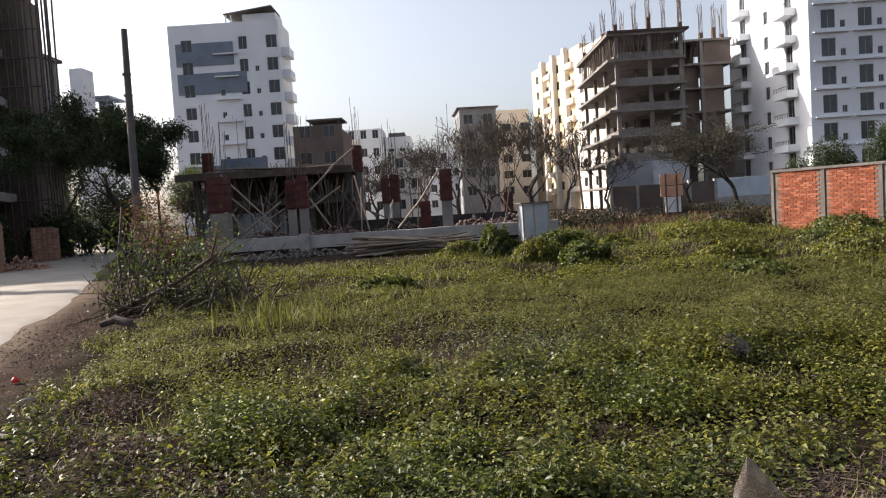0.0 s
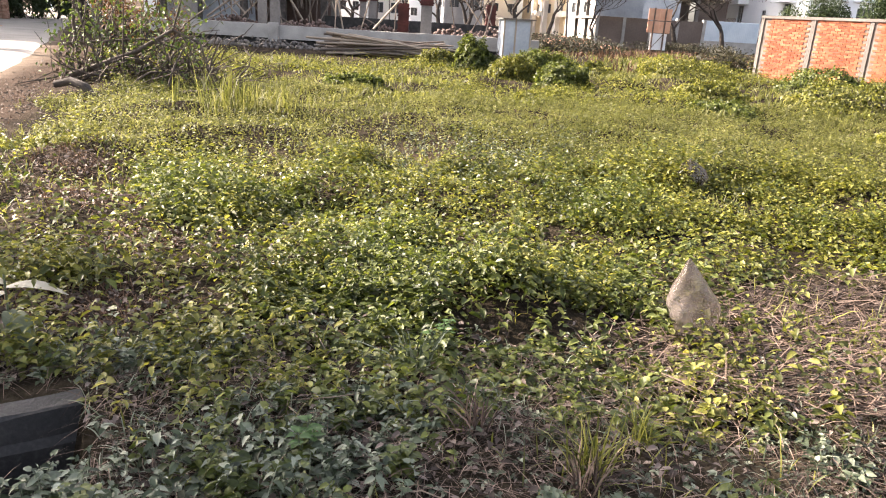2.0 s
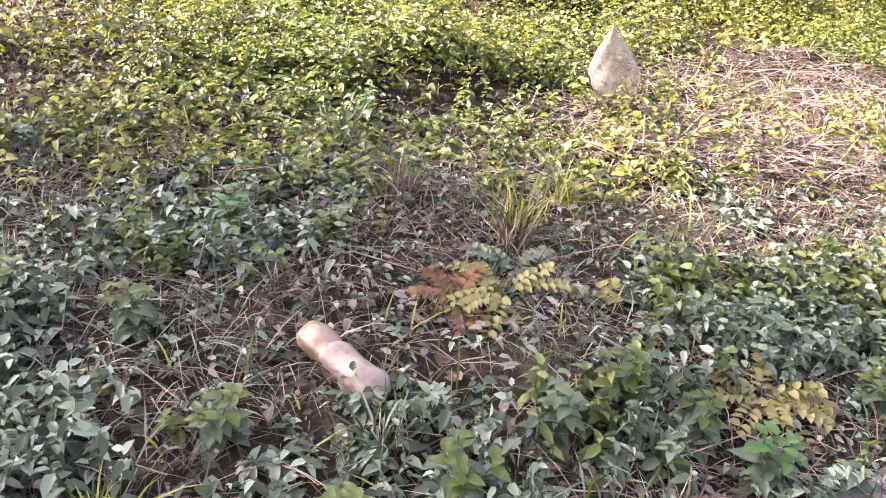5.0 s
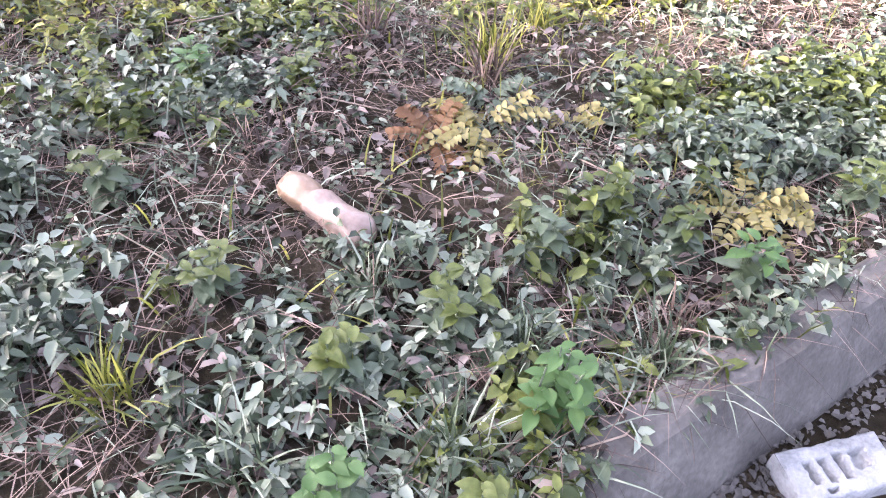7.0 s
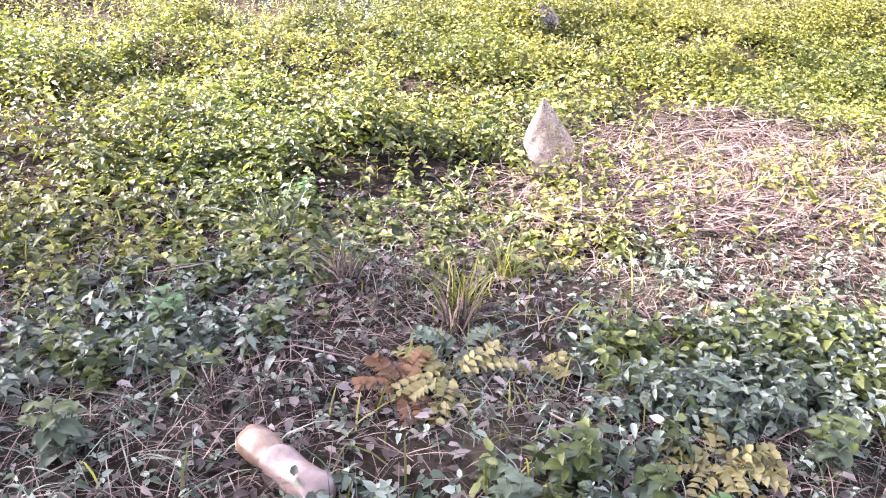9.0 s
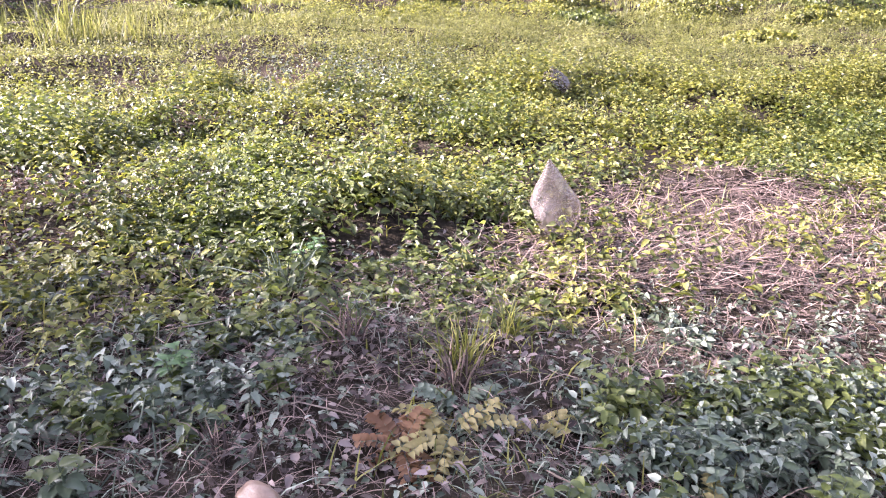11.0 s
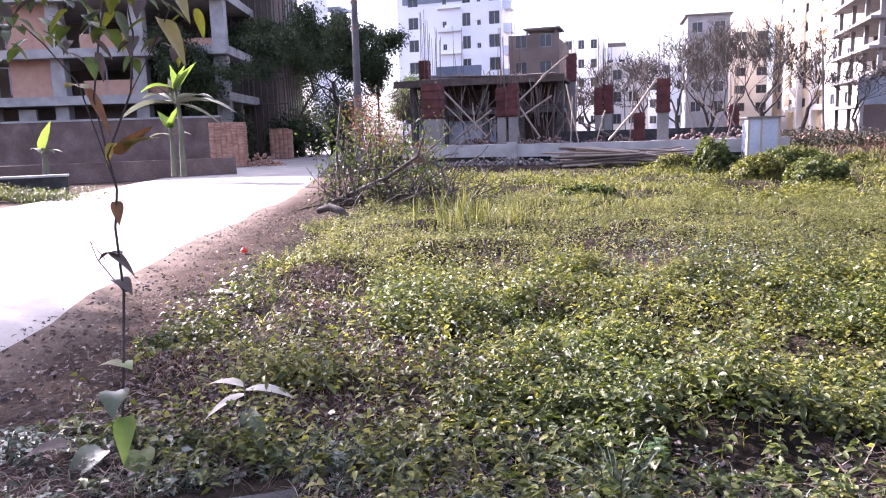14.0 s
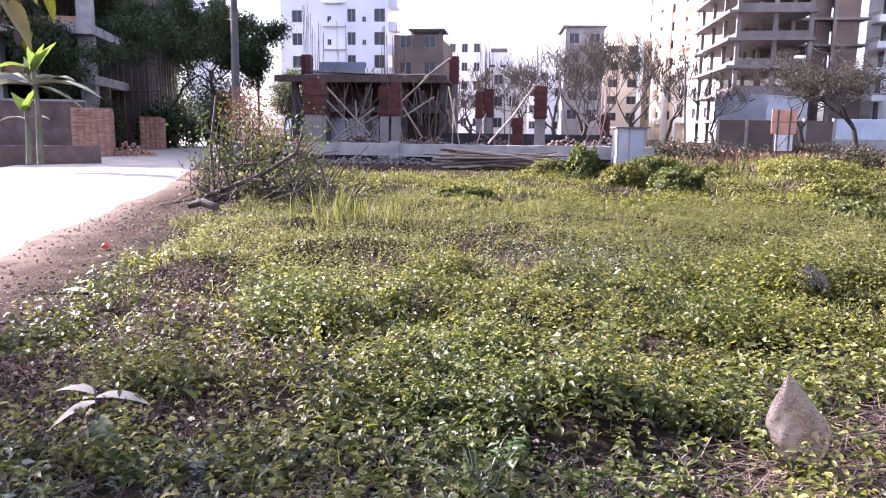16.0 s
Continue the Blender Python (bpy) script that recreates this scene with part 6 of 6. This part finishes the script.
for k in range(170):
    x = r_.uniform(-2.35, -1.6)
    z = r_.uniform(1.7, 2.15) if k % 3 else r_.uniform(1.85, 2.2)
    dx = r_.normal(0, 1)
    broad_leaf(sp, (x, 2.57 + (x + 2) * 0.3 + r_.normal(0, 0.12), z), (dx, r_.normal(0, 0.6), -0.3), r_.uniform(0.05, 0.11), r_.uniform(0.03, 0.06), (LEAF_TREE, LEAF_TREE, LEAF_DUSTY, LEAF_DEAD, LEAF_WEED)[k % 5], 0.5)

pb = thing("broadleaf_seedling", "young plant with long pale dusty leaves", "plant", (-1.55, 2.9, 0))
part("stem", tube_mesh("stem", [(((0, 0, -0.05), (0, 0, 0.3)), (0.006, 0.004))], LEAF_DUSTY, 5), None, pb)
for dr, z, l, w, mt in [((1, 0.1, 0.25), 0.24, 0.25, 0.085, LEAF_PALE), ((-0.9, 0, 0.3), 0.26, 0.21, 0.07, LEAF_PALE), ((-0.6, -0.5, -0.1), 0.22, 0.19, 0.08, LEAF_PALE), ((0.7, -0.6, -0.2), 0.14, 0.22, 0.1, LEAF_DUSTY), ((-0.5, -0.6, 0), 0.1, 0.15, 0.07, LEAF_DEAD), ((-0.1, -0.9, -0.3), 0.08, 0.2, 0.1, LEAF_DEAD), ((0.4, 0.5, 0.6), 0.28, 0.08, 0.03, LEAF_WEED), ((-0.3, 0.5, 0.7), 0.28, 0.08, 0.03, LEAF_WEED)]:
    broad_leaf(pb, (0, 0, z), dr, l, w, mt, 0.35)


def banana(label, at, h, leaves, seed):
    r = np.random.default_rng(seed)
    t = thing("banana_plant", label, "plant", at)
    part("stem", tube_mesh("stem", [(((0, 0, -0.1), (0.05, 0, h * 0.35), (0, 0, h * 0.62)), (0.1, 0.08, 0.045))], LEAF_BANANA_OLD, 8), None, t)
    for a, up, l, old in leaves:
        m_ = LEAF_BANANA_OLD if old else LEAF_BANANA
        broad_leaf(t, (0, 0, h * (0.5 if old else 0.6)), (math.cos(a), math.sin(a) * 0.6, up), l, l * (0.3 if old else 0.42), m_, 0.45 if up < 1 else 0.12, 0.3, heart=not old)
    return t


banana("banana plant with two fresh upright leaves and drooping grey ones", (-14.9, 20.6, 0.3), 4.5, [(3.0, 5.0, 0.95, 0), (0.2, 1.3, 1.25, 0), (2.6, 2.2, 1.1, 1), (0.4, 2.4, 1.0, 0), (3.2, 0.5, 1.5, 0), (2.9, 0.7, 1.9, 1), (3.3, 0.25, 2.3, 1), (0.1, 0.3, 2.2, 1), (-0.4, 0.5, 2.0, 1), (3.6, 1.0, 1.0, 1), (0.5, -0.1, 1.5, 1)], 1)
banana("small banana plant by the low wall", (-17.4, 17.45, 0.3), 1.6, [(0.2, 2.5, 1.0, 0), (2.8, 0.8, 0.8, 1), (0.1, 0.6, 0.8, 1), (-0.6, 0.5, 0.9, 1)], 2)
banana("small banana plant beside the taller one", (-15.5, 20.9, 0.3), 2.5, [(1.2, 1.5, 0.9, 0), (2.4, 0.9, 1.0, 0), (0.2, 2.0, 1.0, 0), (2.8, 1.2, 0.9, 0), (0.1, 0.5, 0.9, 1), (3.4, 0.4, 0.9, 1)], 3)


# ---- singled-out plants of the near verge ----
def herb(label, at, h, n, size, mat, seed, tip=None):
    r = np.random.default_rng(seed)
    t = thing("leafy_weed", label, "plant", (at[0], at[1], float(ground_z(at[0], at[1]))), group="leafy weeds of the verge")
    for k in range(6):
        a0 = r.uniform(0, 6.3)
        top = Vector((math.cos(a0) * h * 0.5 * r.random(), math.sin(a0) * h * 0.5 * r.random(), h * r.uniform(0.7, 1.1)))
        part("stem", tube_mesh("stem", [(((0, 0, -0.02), top * 0.5, top), (0.004, 0.003, 0.002))], LEAF_DUSTY, 4), None, t)
        for i in range(n):
            f = (i + 1) / n
            a = i * 2.4 + a0
            s = size * (1.15 - 0.55 * f) * r.uniform(0.8, 1.2)
            broad_leaf(t, top * f, (math.cos(a), math.sin(a), 0.35 * f), s, s * 0.55, tip if tip and f > 0.7 else mat, 0.3)
    return t


for i, (x, y, h, m_, tp) in enumerate([(0.5, 0.8, 0.19, LEAF_FRESH, LEAF_FRESH), (0.44, 0.78, 0.15, LEAF_GREEN, LEAF_FRESH), (0.1, 0.97, 0.13, LEAF_DUSTY, LEAF_GREEN), (0.78, 1.3, 0.15, LEAF_DUSTY, LEAF_GREEN), (0.62, 1.2, 0.14, LEAF_DUSTY, None), (0.95, 1.18, 0.14, LEAF_DUSTY, LEAF_GREEN), (1.06, 1.06, 0.17, LEAF_DUSTY, LEAF_FRESH), (0.36, 1.05, 0.15, LEAF_DUSTY, LEAF_GREEN), (-0.21, 2.1, 0.16, LEAF_GREEN, LEAF_FRESH), (-0.4, 1.62, 0.15, LEAF_DUSTY, LEAF_GREEN), (0.1, 2.05, 0.1, LEAF_GREEN, None), (0.06, 0.68, 0.13, LEAF_DUSTY, LEAF_FRESH), (-0.15, 1.25, 0.15, LEAF_DUSTY, LEAF_GREEN), (0.26, 2.94, 0.16, LEAF_GREEN, LEAF_FRESH), (1.3, 1.5, 0.14, LEAF_DUSTY, None), (1.5, 1.25, 0.14, LEAF_DUSTY, LEAF_GREEN), (0.3, 0.6, 0.12, LEAF_DUSTY, LEAF_GREEN), (-0.75, 1.75, 0.16, LEAF_DUSTY, LEAF_GREEN), (-0.95, 1.5, 0.16, LEAF_DUSTY, LEAF_GREEN)]):
    herb("leafy weed with dusty pointed leaves", (x, y), h, 8, 0.066, m_, 50 + i, tp)


def frond_plant(label, at, mat, fronds, length, seed):
    r = np.random.default_rng(seed)
    t = thing("fern_like_weed", label, "plant", (at[0], at[1], float(ground_z(at[0], at[1])) + 0.02))
    for k in range(fronds):
        a = r.uniform(0, 6.3)
        d = Vector((math.cos(a), math.sin(a), r.uniform(0.1, 0.9))).normalized()
        pts = [d * length * f + Vector((0, 0, -0.35 * length * f * f)) for f in (0, 0.33, 0.66, 1)]
        fr = part("frond_stem", tube_mesh("frond_stem", [(pts, 0.002)], LEAF_DUSTY, 4), None, t)
        n = 14
        f = np.repeat(np.linspace(0.2, 1, n // 2), 2)
        base = np.array([tuple(d * length * q + Vector((0, 0, -0.35 * length * q * q))) for q in f])
        side = np.array(d.cross(Vector((0, 0, 1))).normalized())
        dd = side[None] * np.where(np.arange(n) % 2, 1, -1)[:, None] + np.array(d)[None] * 0.5
        for q in range(n):
            part("leaflet", leaf_mesh("leaflet", base[q:q + 1], dd[q:q + 1], np.full(1, 0.036), np.full(1, 0.024), mat, droop=0.2), None, fr)
    return t


frond_plant("withered weed with rust-brown round leaflets", (0.45, 1.7), LEAF_RUST, 11, 0.16, 1)
frond_plant("yellowing weed with paired round leaflets", (0.56, 1.7), LEAF_YELLOW, 5, 0.15, 2)
frond_plant("dull yellow-green weed with paired leaflets", (0.66, 1.85), LEAF_DUSTY, 7, 0.16, 3)
frond_plant("bright yellow weed with paired leaflets", (1.18, 1.27), LEAF_YELLOW, 13, 0.17, 4)
frond_plant("yellow-brown weed drooping beside the grass tuft", (0.6, 1.72), LEAF_YELLOW, 6, 0.2, 6)
frond_plant("small yellow weed with paired leaflets", (0.88, 1.73), LEAF_YELLOW, 3, 0.1, 5)


def tuft(label, at, n, length, mat, seed, lean=0.5, width=0.006):
    r = np.random.default_rng(seed)
    t = thing("grass_tuft", label, "grass", (at[0], at[1], float(ground_z(at[0], at[1]))), group="grass tufts")
    a = r.uniform(0, 6.3, n)
    s = np.abs(r.normal(0, lean, n))
    d = np.stack([np.cos(a) * s, np.sin(a) * s, np.ones(n)], 1)
    c = np.stack([r.normal(0, 0.025, n), r.normal(0, 0.025, n), np.full(n, -0.01)], 1)
    tagged(part("blade_clump", blade_mesh("blade_clump", c, d, length * r.uniform(0.5, 1.2, n), np.full(n, width), mat, 0.8), None, t), kind="stuff")


for i, (x, y, n, l, m_) in enumerate([(0.73, 2.1, 90, 0.34, LEAF_WEED), (0.68, 2.0, 60, 0.28, STRAW), (0.14, 2.8, 50, 0.32, LEAF_DUSTY), (0.35, 2.3, 60, 0.26, STRAW), (0.5, 0.95, 60, 0.22, LEAF_DUSTY), (0.75, 0.85, 70, 0.2, LEAF_DUSTY), (0.85, 0.95, 40, 0.18, STRAW), (0.2, 1.2, 40, 0.2, LEAF_DUSTY), (-0.05, 1.75, 40, 0.2, STRAW), (0.95, 2.3, 40, 0.24, LEAF_WEED), (0.3, 0.75, 50, 0.22, LEAF_DUSTY), (-0.1, 0.8, 50, 0.22, LEAF_DUSTY), (-0.35, 1.0, 60, 0.24, LEAF_WEED), (1.2, 1.9, 40, 0.2, STRAW), (2.45, 3.0, 50, 0.25, STRAW), (3.1, 3.3, 50, 0.3, LEAF_WEED)]):
    tuft("tuft of thin arching grass", (x, y), n, l, m_, 80 + i)

r_ = np.random.default_rng(8)
for i in range(30):
    x_, y_ = r_.uniform(-10, 4), r_.uniform(31, 38.5)
    ln, an = r_.uniform(1.2, 3.2), r_.normal(0, 0.5)
    lp = thing("site_pole", "loose bamboo pole standing on the building plot", "pole", (x_, y_, 0.68), group="site poles")
    part("pole", tube_mesh("pole", [(((0, 0, 0), (ln * math.sin(an), 0.1, ln * math.cos(an))), 0.03)], (BAMBOO, OLDBAMBOO)[i % 2], 5), None, lp)
rubble("site_rubble", "heaps of dusty rubble on the building plot", np.concatenate([heap_points(x_, 33 + k % 3, 1.4, 0.8, 0.5, 120) + [0, 0, 0.7] for k, x_ in enumerate((-8, -5, -2, 1.5, 3.2))]), 0.08, OLDWALL)

# dry twigs on the ground
for i in range(26):
    x, y = rng.uniform(-0.8, 2.2), rng.uniform(0.55, 2.6)
    z0 = float(ground_z(x, y))
    a = rng.uniform(0, 6.3)
    l = rng.uniform(0.15, 0.4)
    tw_ = thing("dry_twig", "thin dry twig lying among the weeds", "twig", (x, y, z0 + 0.01), group="dry twigs")
    part("wood", tube_mesh("wood", [(((0, 0, 0), (l * 0.5 * math.cos(a), l * 0.5 * math.sin(a), 0.03), (l * math.cos(a + 0.3), l * math.sin(a + 0.3), 0.01)), (0.003, 0.0025, 0.0015))], TWIG, 4), None, tw_)
# clods and leaf scraps on the shoulder
x, y = scatter(4200, -8, -1.5, 0.8, 14, lambda x, y: (x > road_right(y) - 0.25) * (x < road_right(y) + 1.9) * (0.25 + 0.75 * (vnoise(x, y, 0.6, 74) > 0.45)))
rubble("clods", "small clods and stones on the dirt shoulder", np.stack([x, y, ground_z(x, y) + 0.004], 1), 0.014, DIRT)
x, y = scatter(4200, -7, -1.2, 0.8, 12, lambda x, y: (x > road_right(y) + 0.1) * (x < road_right(y) + 2.0) * 0.9)
a = rng.uniform(0, 6.3, len(x))
s = rng.uniform(0.02, 0.065, len(x))
tagged(new("fallen_leaves", leaf_mesh("fallen_leaves", np.stack([x, y, ground_z(x, y) + 0.015], 1), np.stack([np.cos(a), np.sin(a), rng.normal(0.1, 0.2, len(x))], 1), s, s * 0.5, LEAF_DEAD)), "fallen dry leaves on the dirt shoulder", "leaves", kind="stuff")
x, y = scatter(16000, 0.5, 2.6, 0.1, 1.3, lambda x, y: (drain_uv(x, y)[1] < 0.36) * (drain_uv(x, y)[0] > 0.5) * (0.4 + 0.6 * (vnoise(x, y, 0.15, 75) > 0.45)))
a = rng.uniform(0, 6.3, len(x))
s = rng.uniform(0.008, 0.028, len(x))
tagged(new("leaf_litter", leaf_mesh("leaf_litter", np.stack([x, y, ground_z(x, y) + 0.008], 1), np.stack([np.cos(a), np.sin(a), rng.normal(0.2, 0.35, len(x))], 1), s, s * 0.7, KERBCON)), "grey leaf litter below the kerb", "leaves", kind="stuff")
